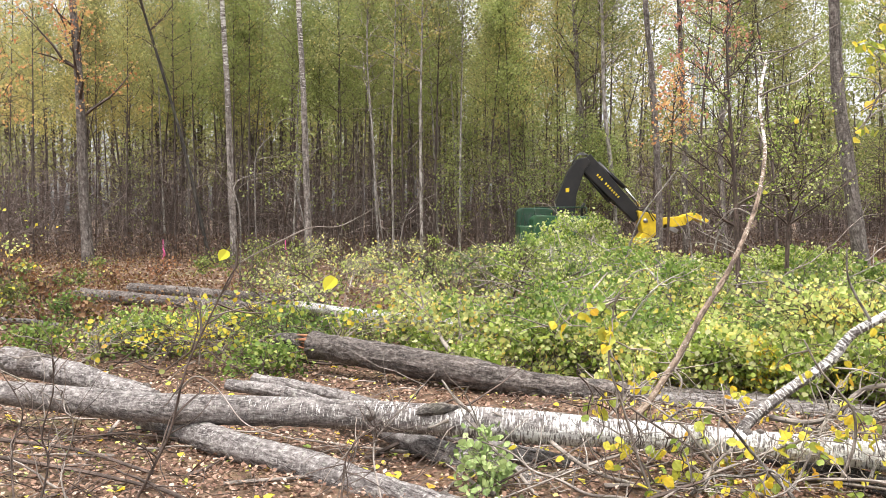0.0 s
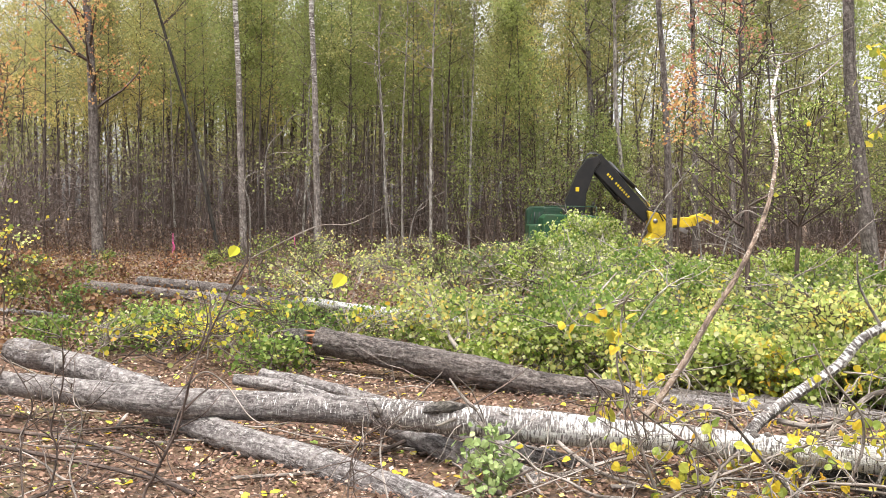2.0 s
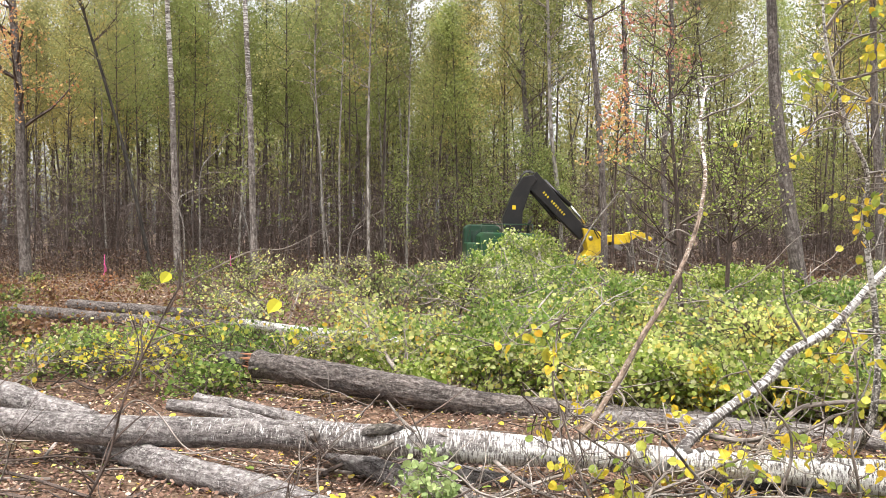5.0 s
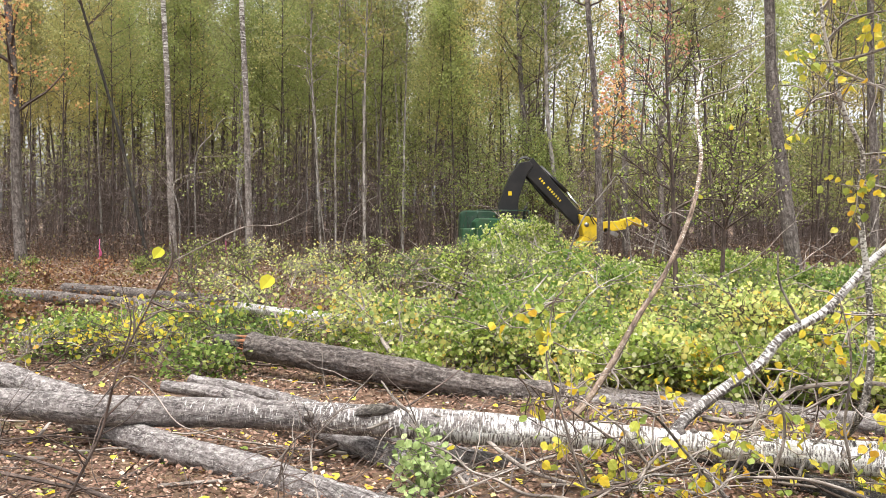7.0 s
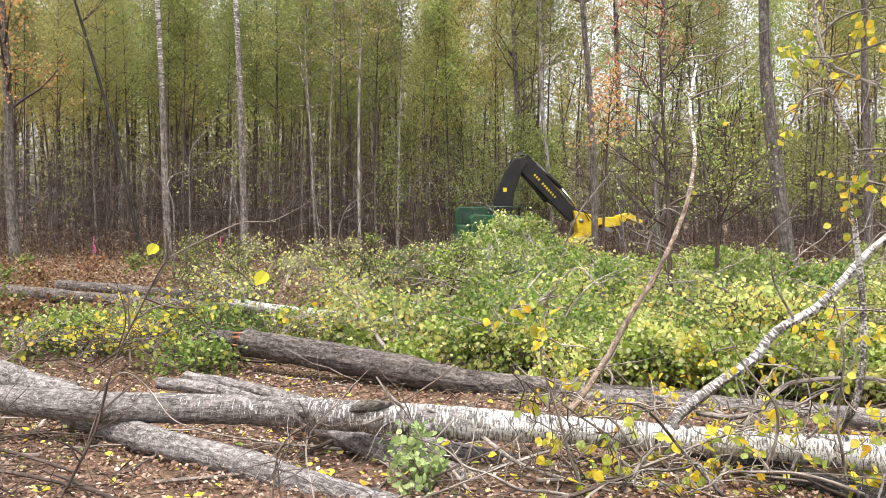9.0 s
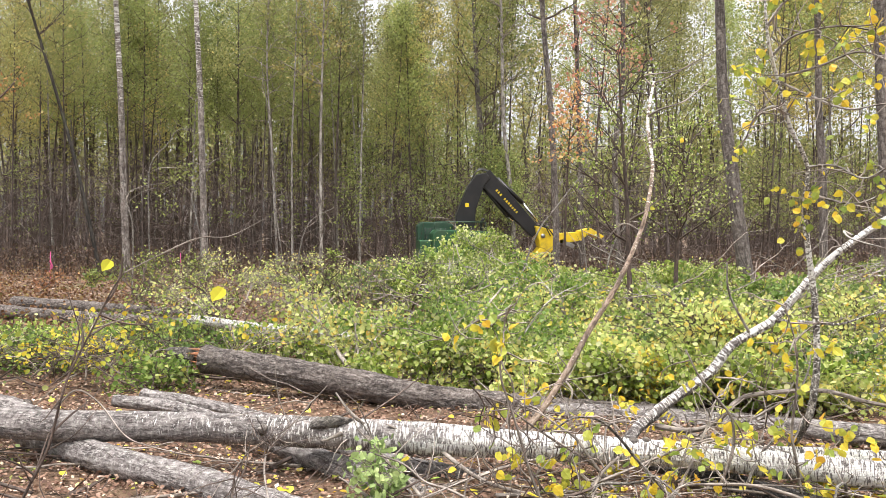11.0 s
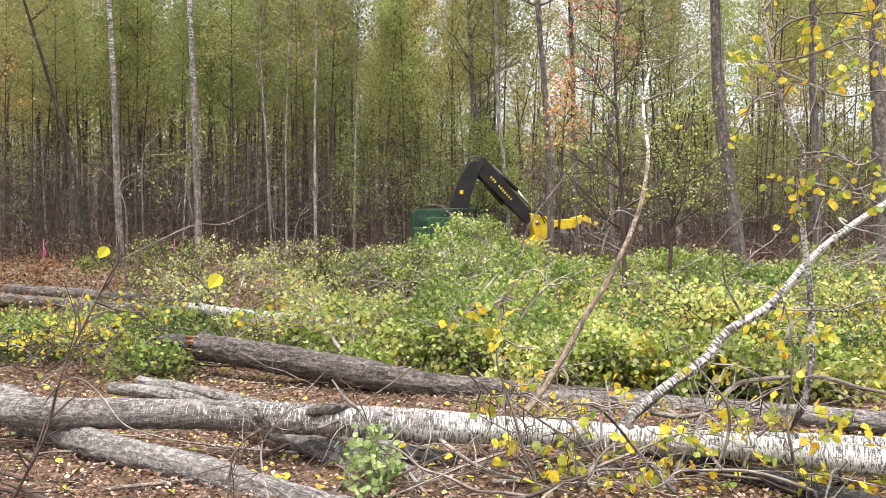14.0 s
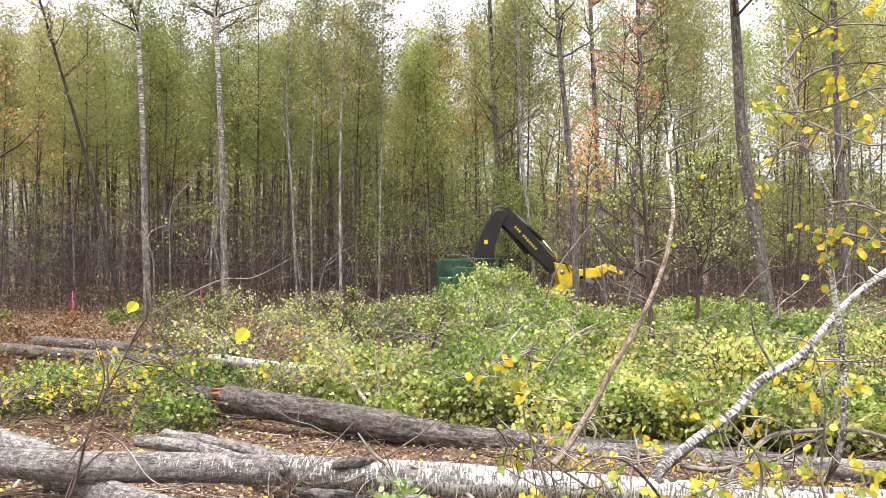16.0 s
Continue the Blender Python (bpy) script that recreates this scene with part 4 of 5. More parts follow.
np.random.seed(35)
BIG = [
    ("tall grey aspen with limbs and yellowing leaves at the clearing edge", [(-12.98, 33.96, -0.05), (-13.17, 34.06, 2.89), (-13.33, 34.19, 6.61), (-13.58, 34.29, 9.72), (-13.79, 34.40, 12.82)], 0.21, 0.10, M_BARK_D, M_ORANGE, 1300, 5.0, 3.2),
    ("slightly bowed aspen with patchy pale bark", [(-7.40, 32.98, 0.65), (-7.56, 33.08, 3.46), (-7.68, 33.18, 6.47), (-7.86, 33.28, 9.48), (-8.02, 33.41, 13.10)], 0.135, 0.07, M_TREE_BIRCH, M_CROWN, 1500, 9.5, 2.2),
    ("straight birch with a grey foot and white upper bark", [(-4.60, 31.98, 0.64), (-4.72, 32.07, 3.41), (-4.83, 32.17, 6.33), (-4.99, 32.27, 9.25), (-5.14, 32.39, 12.76)], 0.125, 0.065, M_TREE_BIRCH, M_CROWN, 1500, 9.5, 2.2),
    ("leaning black dead trunk at the forest edge", [(-9.03, 35.98, 0.55), (-9.84, 36.08, 3.61), (-10.61, 36.18, 6.46), (-11.75, 36.31, 10.19), (-12.58, 36.40, 12.82)], 0.075, 0.04, M_TREE_DARK, M_CROWN_Y, 500, 8.0, 1.6),
    ("thin pale aspen with forked bare twigs", [(-2.46, 35.99, 0.99), (-2.72, 36.12, 4.71), (-2.94, 36.23, 8.00), (-2.89, 36.35, 11.50)], 0.05, 0.02, M_POLE_PALE, M_CROWN, 700, 7.0, 1.3),
    ("thin pale aspen with forked bare twigs", [(-1.96, 36.99, 0.74), (-2.03, 37.13, 4.79), (-1.92, 37.26, 8.62), (-1.85, 37.41, 13.12)], 0.05, 0.02, M_POLE_PALE, M_CROWN, 900, 8.0, 1.5),
    ("white slender aspen with branches in a fan", [(-0.79, 34.98, 0.58), (-0.85, 35.12, 4.63), (-0.81, 35.23, 7.82), (-0.72, 35.38, 12.30)], 0.065, 0.025, M_POLE_PALE, M_CROWN_Y, 1100, 6.5, 1.8),
    ("thin pale aspen with forked bare twigs", [(0.67, 37.98, 0.48), (0.72, 38.13, 4.87), (0.79, 38.26, 8.81), (0.83, 38.42, 13.43)], 0.05, 0.02, M_POLE_PALE, M_CROWN, 900, 8.0, 1.5),
    ("pale aspen stem rising among green crowns", [(7.01, 36.97, 0.29), (6.76, 37.07, 3.22), (6.44, 37.17, 6.14), (6.35, 37.29, 9.52), (6.22, 37.43, 13.80)], 0.10, 0.05, M_POLE_PALE, M_CROWN_G, 1500, 8.0, 2.0),
    ("grey aspen with a fork high up", [(7.72, 32.96, 0.04), (7.66, 33.06, 2.86), (7.46, 33.18, 6.47), (7.19, 33.28, 9.48), (6.95, 33.43, 13.90)], 0.13, 0.08, M_BARK_D, M_CROWN_G, 1700, 9.5, 2.4),
    ("dark trunk with a green crown in the open wood", [(5.99, 39.96, -0.07), (5.99, 40.14, 5.04), (5.75, 40.26, 8.69), (5.51, 40.47, 14.78)], 0.15, 0.08, M_BARK_D, M_CROWN_G, 2200, 5.5, 2.6),
    ("dark trunk in the open wood with a green crown", [(9.97, 37.97, 0.13), (9.86, 38.13, 4.87), (9.74, 38.25, 8.34), (9.51, 38.48, 15.28)], 0.13, 0.08, M_BARK_D, M_CROWN, 1700, 8.5, 2.2),
    ("dark trunk in the open wood with a green crown", [(11.29, 36.97, 0.18), (11.06, 37.13, 4.79), (11.40, 37.24, 8.17), (11.29, 37.47, 14.93)], 0.13, 0.08, M_BARK_D, M_CROWN, 1700, 9.0, 2.2),
    ("large grey aspen with heavy limbs", [(11.64, 25.59, 1.16), (11.20, 25.70, 3.13), (10.90, 25.79, 5.44), (10.77, 25.88, 8.39), (10.57, 26.00, 12.67)], 0.22, 0.11, M_BARK_D, M_CROWN_G, 2200, 8.5, 3.0),
    ("large pale grey aspen beyond the green brush", [(14.52, 23.15, 0.91), (14.37, 23.23, 3.34), (14.25, 23.30, 5.63), (14.15, 23.36, 7.91), (14.05, 23.47, 12.17)], 0.24, 0.14, M_BARK_D, M_CROWN_G, 2200, 8.5, 3.0),
    ("dark straight trunk beyond the green brush", [(15.28, 28.10, 1.10), (15.21, 28.17, 3.66), (15.07, 28.25, 6.40), (14.99, 28.40, 12.79)], 0.14, 0.09, M_BARK_D, M_CROWN, 1500, 9.0, 2.4),
    ("grey aspen at the edge of the open wood", [(17.78, 25.72, 0.81), (17.61, 25.82, 4.39), (17.36, 25.93, 7.80), (17.29, 26.06, 12.91)], 0.18, 0.10, M_BARK, M_CROWN_G, 1800, 8.0, 2.6),
]
for label, path, r0, r1, bark, leaf, n, cf, reach in BIG:
    path[0] = (path[0][0], path[0][1], float(ground_z(path[0][0], path[0][1])))
    tree(label, path, r0, r1, bark, leaf, int(n * (1.6 if path[0][0] < 4 else 1.0)), cf, reach, 0.1, 18, 10, 0.26, 12)
for label, path, leaf, n, cf, reach in (
        ("young red maple with thinning red leaves", [(7.95, 27.98, 0.64), (7.78, 28.09, 4.05), (8.03, 28.19, 6.95), (8.20, 28.27, 9.33)], M_RED, 900, 5.2, 2.0),
        ("young maple with thinning orange leaves", [(7.23, 29.97, 0.47), (7.33, 30.05, 2.76), (7.45, 30.13, 5.13), (7.60, 30.17, 6.22)], M_ORANGE, 260, 3.9, 1.3),
        ("young maple with orange leaves at the clearing edge", [(-15.05, 29.96, 0.20), (-14.87, 30.07, 3.30), (-14.51, 30.16, 6.04)], M_ORANGE, 700, 3.2, 2.4),
        ("leafy green young aspen at the forest edge", [(4.39, 40.98, 0.38), (4.52, 41.10, 3.87), (4.64, 41.22, 7.62)], M_CROWN_G, 2200, 2.4, 2.0),
        ("leafy green young aspen at the forest edge", [(3.04, 42.98, 0.31), (2.91, 43.10, 3.98), (2.78, 43.25, 8.43)], M_CROWN, 2200, 3.2, 2.0),
        ("leafy light green young aspen at the forest edge", [(3.37, 38.50, 0.3), (3.47, 38.60, 2.46), (3.27, 38.70, 6.41)], M_CROWN_L, 4200, 2.0, 2.4),
        ("leafy light green young aspen at the forest edge", [(5.87, 38.00, 0.3), (5.97, 38.10, 1.88), (5.77, 38.20, 5.25)], M_CROWN_L, 4200, 2.0, 2.0),
        ("leafy light green young aspen at the forest edge", [(1.32, 40.00, 0.3), (1.42, 40.10, 1.89), (1.22, 40.20, 5.28)], M_CROWN_G, 4200, 2.0, 2.2),
        ("leafy light green young aspen at the forest edge", [(6.80, 37.60, 0.3), (6.90, 37.70, 1.52), (6.70, 37.80, 4.55)], M_CROWN_L, 4200, 2.0, 1.6),
        ("young tree with sparse bright leaves", [(5.13, 15.98, 0.92), (5.03, 16.03, 2.29), (4.93, 16.08, 3.75), (4.88, 16.12, 4.92)], M_SLASH, 1700, 1.2, 1.5),
        ("young tree with sparse bright leaves", [(6.27, 16.98, 0.87), (6.38, 17.03, 2.32), (6.64, 17.08, 3.67)], M_SLASH, 1400, 1.2, 1.6)):
    path[0] = (path[0][0], path[0][1], float(ground_z(path[0][0], path[0][1])))
    near = path[0][1] < 20
    tree(label, path, 0.05, 0.012, M_TWIG_D, leaf, n, cf, reach, 0.052 if near else 0.105 if leaf in (M_RED, M_ORANGE) else 0.08, 18, 6, 0.17 if near else 0.27, 7, "young_tree", "quad")


# undergrowth of thin stems at the forest edge, withered bracken, low greenery
np.random.seed(37)
g = Geo()
for j in range(2100):
    y = np.random.uniform(35, 62)
    x = np.random.uniform(-0.52, 0.72) * y
    z = float(ground_z(x, y))
    h = np.random.uniform(0.6, 5.5)
    q = shoot((x, y, z - 0.1), np.random.normal(0, 0.2, 3) * (1, 1, 0) + (0, 0, 1), h, 5, 0.11)
    g.tube(q, np.linspace(0.014, 0.005, 6), 3, caps=False)
    for _ in range(2):
        w = shoot(q[np.random.randint(2, 6)], np.random.normal(0, 1, 3) * (1, 1, 0.4) + (0, 0, 0.5), np.random.uniform(0.4, 1.3), 3, 0.25)
        g.tube(w, [0.008, 0.007, 0.005, 0.004], 3, caps=False)
g2 = Geo()
for y0, n2, tall in ((41, 9000, 4.5), (52, 12000, 6.5)):
    y = y0 + 11 * np.random.rand(n2)
    x = np.random.uniform(-0.52, 0.74, n2) * y
    z = tall * np.random.rand(n2) ** 1.25
    g2.leaves(np.stack([x, y, z], -1), 1.3, "twig")
tagged(g2.part("forest_twigs", M_HAZE), "mauve-brown tangle of fine bare twigs inside the forest", "undergrowth", kind="stuff")
tagged(g.part("undergrowth", M_TWIG_D), "dense thin brown stems under the forest edge", "undergrowth", kind="stuff")


def scatter(name, label, category, mat, n, x0, x1, y0, y1, zmax, size, shape="leaf", cover=0.0, flat=0.0):
    """Small leaves over a stretch of ground, in patches."""
    x, y = np.random.uniform(x0, x1, n), y0 + (y1 - y0) * np.random.rand(n) ** 1.3
    m = np.sin(1.1 * x + 2.0 * np.sin(0.7 * y)) + np.sin(1.7 * y - 0.8 * x) + np.random.normal(0, 0.6, n) > cover
    x, y = x[m], y[m]
    z = ground_z(x, y) + 0.012 + zmax * np.random.rand(len(x)) ** 1.6
    g = Geo()
    g.leaves(np.stack([x, y, z], -1), size, shape, flat)
    tagged(g.part(name, mat), label, category, kind="stuff")


scatter("withered_bracken", "withered reddish-brown bracken over the forest edge floor", "undergrowth", M_BROWNBRUSH, 36000, -20, 24, 15, 44, 0.3, 0.075, "quad", -0.9)
scatter("forest_edge_brush", "dark withered brush and bracken under the forest edge", "undergrowth", M_EDGE, 42000, -24, 26, 34, 47, 1.1, 0.085, "quad", -1.6)
scatter("far_leaf_litter", "dry fallen leaves over the clearing and forest edge", "leaf litter", M_LITTER, 46000, -19, 8, 12, 40, 0.05, 0.085, "quad", -2.5, 0.6)
scatter("rusty_fern_cover", "rust-red withered ferns and low brush at the clearing edge", "undergrowth", M_BROWNBRUSH, 16000, -14, -3.5, 11.5, 27, 0.13, 0.06, "leaf", -0.2)
scatter("small_weeds", "small green weeds and moss among the logs", "weeds", M_HERB, 5000, -4.5, 5, 5.4, 10, 0.06, 0.035, "quad", 1.5, 0.4)
scatter("low_greenery", "low green weeds between the logs and brush", "weeds", M_HERB, 26000, -4.6, 12, 10.2, 26, 0.3, 0.055, "leaf", 0.9)
scatter("litter_leaf_cover", "dry brown and tan fallen leaves on the ground", "leaf litter", M_LITTER, 145000, -7.5, 8.5, 3.0, 14, 0.035, 0.034, "quad", -2.3, 0.45)
scatter("fallen_yellow_leaves", "bright yellow leaves fallen on the litter", "leaf litter", M_YELLOW, 900, -5.5, 6.5, 4.8, 12, 0.03, 0.06, "leaf", -9, 0.7)


# ---- feller buncher ----
def box(bm, lo, hi, bevel=0.03):
    m = Matrix.Translation([(a + b) / 2 for a, b in zip(lo, hi)]) @ Matrix.Diagonal([*(b - a for a, b in zip(lo, hi)), 1])
    r = bmesh.ops.create_cube(bm, size=1, matrix=m)
    if bevel:
        es = list({e for v in r["verts"] for e in v.link_edges})
        bmesh.ops.bevel(bm, geom=es, offset=bevel, segments=2, affect="EDGES", profile=0.6)


def prism(outline, y0, y1, bevel=0.02):
    """A plate or girder: an outline in x and z, from y0 to y1."""
    bm = bmesh.new()
    a = [bm.verts.new((x, y0, z)) for x, z in outline]
    b = [bm.verts.new((x, y1, z)) for x, z in outline]
    bm.faces.new(a)
    bm.faces.new(b[::-1])
    for i in range(len(a)):
        j = (i + 1) % len(a)
        bm.faces.new((a[j], a[i], b[i], b[j]))
    bmesh.ops.recalc_face_normals(bm, faces=bm.faces)
    bmesh.ops.bevel(bm, geom=list(bm.edges), offset=bevel, segments=2, affect="EDGES", profile=0.6)
    return bm


def beam(p, q, w0, w1, y0, y1, bevel=0.025):
    """A box girder from p to q in the x, z plane."""
    p, q = Vector((p[0], p[1])), Vector((q[0], q[1]))
    d = (q - p).normalized()
    s = Vector((-d.y, d.x))
    return prism([p + s * w0 / 2, q + s * w1 / 2, q - s * w1 / 2, p - s * w0 / 2], y0, y1, bevel)


def rod(name, pts, r, mat, parent, sides=12, label=""):
    g = Geo()
    g.tube(pts, r, sides)
    return g.part(name, mat, parent, label)


def feller_buncher(at):
    t = thing("feller_buncher", "tracked feller buncher, green house, black boom, yellow felling head", "machine", at)
    z0 = 0.95
    # undercarriage
    for y in (-1.25, 0.75):
        tr = part("track", prism([(-1.9, 0.35), (-1.6, 0.05), (1.6, 0.05), (1.9, 0.35), (1.75, 0.72), (-1.75, 0.72)], y, y + 0.55, 0.05), M_RUBBER, t, "muddy steel crawler track")
        for i in range(16):
            bm = bmesh.new()
            box(bm, (-1.62 + 0.21 * i, y - 0.03, 0.0), (-1.46 + 0.21 * i, y + 0.58, 0.07), 0.01)
            part("track_shoe", bm, M_STEEL, tr)
            bm = bmesh.new()
            box(bm, (-1.62 + 0.21 * i, y - 0.03, 0.71), (-1.46 + 0.21 * i, y + 0.58, 0.77), 0.01)
            part("track_shoe", bm, M_STEEL, tr)
    bm = bmesh.new()
    box(bm, (-1.1, -0.7, 0.3), (1.1, 0.75, 0.9), 0.05)
    part("car_body", bm, M_MBLACK, t)
    bm = bmesh.new()
    bmesh.ops.create_cone(bm, cap_ends=True, segments=32, radius1=0.75, radius2=0.75, depth=0.16, matrix=Matrix.Translation((0, 0, 0.92)))
    part("slew_ring", bm, M_STEEL, t)
    bm = bmesh.new()
    box(bm, (-1.55, -1.35, z0), (1.55, 1.3, z0 + 0.14), 0.02)
    part("deck", bm, M_MYELLOW, t, "yellow deck edge")
    # house
    house = part("engine_house", prism([(-1.06, 1.08), (1.5, 1.08), (1.5, 2.35), (1.2, 2.5), (-0.9, 2.55), (-1.06, 2.4)], -1.3, 0.35, 0.05), M_JGREEN, t, "green engine housing")
    for x0, x1 in ((-0.92, 0.18), (0.3, 1.38)):
        bm = bmesh.new()
        box(bm, (x0, -1.33, 1.3), (x1, -1.295, 2.28), 0.012)
        p = part("access_panel", bm, M_JGREEN, house)
        for i in range(7):
            bm = bmesh.new()
            box(bm, (x0 + 0.15, -1.345, 1.45 + 0.1 * i), (x1 - 0.15, -1.325, 1.49 + 0.1 * i), 0.006)
            part("louvre", bm, M_DGREEN, p)
    bm = bmesh.new()
    box(bm, (-1.55, -1.25, 1.08), (-1.1, 0.3, 2.15), 0.05)
    part("side_box", bm, M_JGREEN, t, "green side locker")
    cab = part("cab", prism([(-1.5, 1.08), (-0.1, 1.08), (-0.1, 2.75), (-0.35, 2.85), (-1.35, 2.85), (-1.5, 2.7)], 0.4, 1.3, 0.05), M_DGREEN, t, "dark green cab behind the engine house")
    for lo, hi in (((-1.2, 0.385, 2.0), (-0.4, 0.40, 2.6)), ((-0.11, 0.55, 1.7), (-0.09, 1.15, 2.6))):
        bm = bmesh.new()
        box(bm, lo, hi, 0.004)
        part("cab_window", bm, M_GLASSY, cab)
    for i in range(5):
        rod("guard_bar", [(-1.2 + 0.2 * i, 0.37, 1.98), (-1.2 + 0.2 * i, 0.37, 2.62)], 0.012, M_MBLACK, cab, 6)
    for a, b in (((-0.95, -0.9, 2.55), (-0.95, -0.9, 2.85)), ((1.0, -0.9, 2.5), (1.0, -0.9, 2.85)), ((-0.95, -0.9, 2.85), (1.0, -0.9, 2.85))):
        rod("hand_rail", [a, b], 0.02, M_DGREEN, house, 8)
    rod("exhaust_pipe", [(0.9, -0.4, 2.45), (0.9, -0.4, 2.85), (0.98, -0.5, 2.98)], 0.05, M_MBLACK, house)
    # boom and stick
    A, B, C, D = BOOM
    d = Vector(B) - Vector(A)
    boom = part("boom", prism([(A[0] - 0.42, A[1] - 0.1), (A[0] + 0.34, A[1] - 0.1), (A[0] + 0.4, A[1] + 0.9), (B[0] + 0.02, B[1] - 0.42), (B[0] + 0.25, B[1] - 0.1), (B[0] + 0.1, B[1] + 0.1), (B[0] - 0.28, B[1] + 0.02), (B[0] - 0.62, B[1] - 0.45), (A[0] - 0.36, A[1] + 0.7)], -0.25, 0.25, 0.03), M_MBLACK, t, "black main boom")
    bm = bmesh.new()
    box(bm, (A[0] - 0.02, -0.262, A[1] + 1.0), (A[0] + 0.12, -0.252, A[1] + 1.16), 0.003)
    part("badge", bm, M_MYELLOW, boom, "small yellow badge")
    stick = part("stick", beam(B, C, 0.66, 0.46, -0.2, 0.2), M_MBLACK, t, "black stick with yellow lettering bars")
    e = (Vector(C) - Vector(B)).normalized()
    s = Vector((-e.y, e.x))
    for i in range(11):
        if i == 3:
            continue
        p = Vector(B) + e * (0.75 + 0.115 * i) - s * 0.02
        part("lettering_bar", beam(p, p + e * 0.06, 0.09, 0.09, -0.207, -0.201, 0.001), M_MYELLOW, stick, "plain yellow bar")
    for o, a, b in ((0.42, 0.25, 0.9), (-0.36, 0.2, 0.68)):
        n = s * o
        L = (Vector(C) - Vector(B)).length
        p, m, q = Vector(B) + e * L * a * 0.6 + n * 0.8, Vector(B) + e * L * 0.6 + n, Vector(B) + e * L * b + n * 0.9
        cyl = rod("cylinder", [(p.x, 0, p.y), (m.x, 0, m.y)], 0.085, M_MBLACK, t)
        rod("piston_rod", [(m.x, 0, m.y), (q.x, 0, q.y)], 0.045, M_CHROME, cyl)
    for j, y in enumerate((-0.12, -0.04, 0.05, 0.13)):
        pts = [(A[0] + 0.05, y, A[1] + 1.3), (B[0] - 0.35, y, B[1] + 0.02), (B[0] - 0.02, y, B[1] + 0.2 + 0.03 * j), (B[0] + 0.45, y, B[1] - 0.02), (B[0] + e.x * 1.1 + 0.2, y, B[1] + e.y * 1.1 + 0.22)]
        rod("hydraulic_hose", spline(pts, 6), 0.02, M_RUBBER, t, 6)
    # felling head
    head = part("felling_head", prism([(C[0] - 0.12, C[1] + 0.3), (C[0] + 0.75, C[1] + 0.12), (C[0] + 0.9, C[1] - 0.3), (C[0] + 0.5, C[1] - 0.75), (C[0] + 0.05, C[1] - 1.15), (C[0] - 0.45, C[1] - 1.2), (C[0] + 0.1, C[1] - 0.55)], -0.4, 0.4, 0.04), M_MYELLOW, t, "scuffed yellow felling head")
    part("head_arm", beam((C[0] + 0.85, C[1] - 0.2), D, 0.42, 0.34, -0.3, 0.3), M_MYELLOW, head)
    part("head_horn", prism([(D[0] - 0.1, D[1] + 0.2), (D[0] + 0.35, D[1] + 0.32), (D[0] + 0.9, D[1] + 0.0), (D[0] + 0.78, D[1] - 0.12), (D[0] + 0.3, D[1] + 0.08), (D[0] + 0.05, D[1] - 0.1)], -0.35, 0.35, 0.03), M_MYELLOW, head, "worn yellow top horn")
    for i in range(3):
        z = C[1] - 0.55 - 0.0 * i
        part("gripper_arm", prism([(C[0] + 0.5, z + 0.2), (C[0] + 1.0, z + 0.35), (C[0] + 1.5, z + 0.1), (C[0] + 1.42, z - 0.05), (C[0] + 1.0, z + 0.15), (C[0] + 0.55, z + 0.02)], -0.3 + 0.25 * i, -0.2 + 0.25 * i, 0.02), M_STEEL, head, "rusty steel gripper arm")
    g = Geo()
    g.tube([(C[0] + 0.2, -0.43, C[1] - 0.1), (C[0] + 0.2, 0.43, C[1] - 0.1)], 0.09, 16)
    g.part("wrist_pin", M_STEEL, head)
    bm = bmesh.new()
    bmesh.ops.create_cone(bm, cap_ends=True, segments=40, radius1=0.62, radius2=0.6, depth=0.07, matrix=Matrix.Translation((C[0] + 0.1, 0, C[1] - 1.25)) @ Matrix.Rotation(0.5, 4, "Y"))
    part("saw_disc", bm, M_STEEL, head, "worn steel saw disc")
    for ln in ([(C[0] - 0.1, -0.3, C[1] + 0.2), (C[0] + 0.2, -0.45, C[1] + 0.35), (C[0] + 0.5, -0.42, C[1] - 0.1)], [(C[0] - 0.1, -0.2, C[1] + 0.2), (C[0] + 0.3, -0.5, C[1] + 0.25), (C[0] + 0.7, -0.42, C[1] - 0.2)]):
        rod("hydraulic_hose", spline(ln, 6), 0.022, M_RUBBER, head, 6)
    return t


MACHINE_AT = (4.39, 35.74, -0.72)
BOOM = ((0.31, 2.43), (1.0, 4.67), (3.12, 2.44), (4.87, 2.35))
feller_buncher(MACHINE_AT)


# ---- foreground stems, limbs and brush ----
def round_leaf_mesh(name, mat, seed):
    """One aspen leaf, 1 m across, its stalk at the origin."""
    rs = np.random.RandomState(seed)
    bm = bmesh.new()
    mid = [bm.verts.new((0, y, -0.03 * math.sin(y * 3))) for y in (0.12, 0.45, 0.8, 1.16)]
    sides = []
    for s in (-1, 1):
        sides.append([bm.verts.new((s * w * (1 + rs.normal(0, 0.05)), y, 0.1 + rs.normal(0, 0.04))) for w, y in ((0.26, 0.17), (0.48, 0.45), (0.40, 0.78), (0.14, 1.04))])
    for s, e in zip((-1, 1), sides):
        for i in range(3):
            q = (mid[i], mid[i + 1], e[i + 1], e[i])
            bm.faces.new(q if s > 0 else q[::-1])
    for a, b in ((-0.012, 0.012),):
        v = [bm.verts.new(p) for p in ((a, -0.25, 0.05), (b, -0.25, 0.05), (b, 0.13, 0), (a, 0.13, 0))]
        bm.faces.new(v)
    me = bpy.data.meshes.new(name)
    bm.to_mesh(me)
    bm.free()
    me.materials.append(mat)
    return me


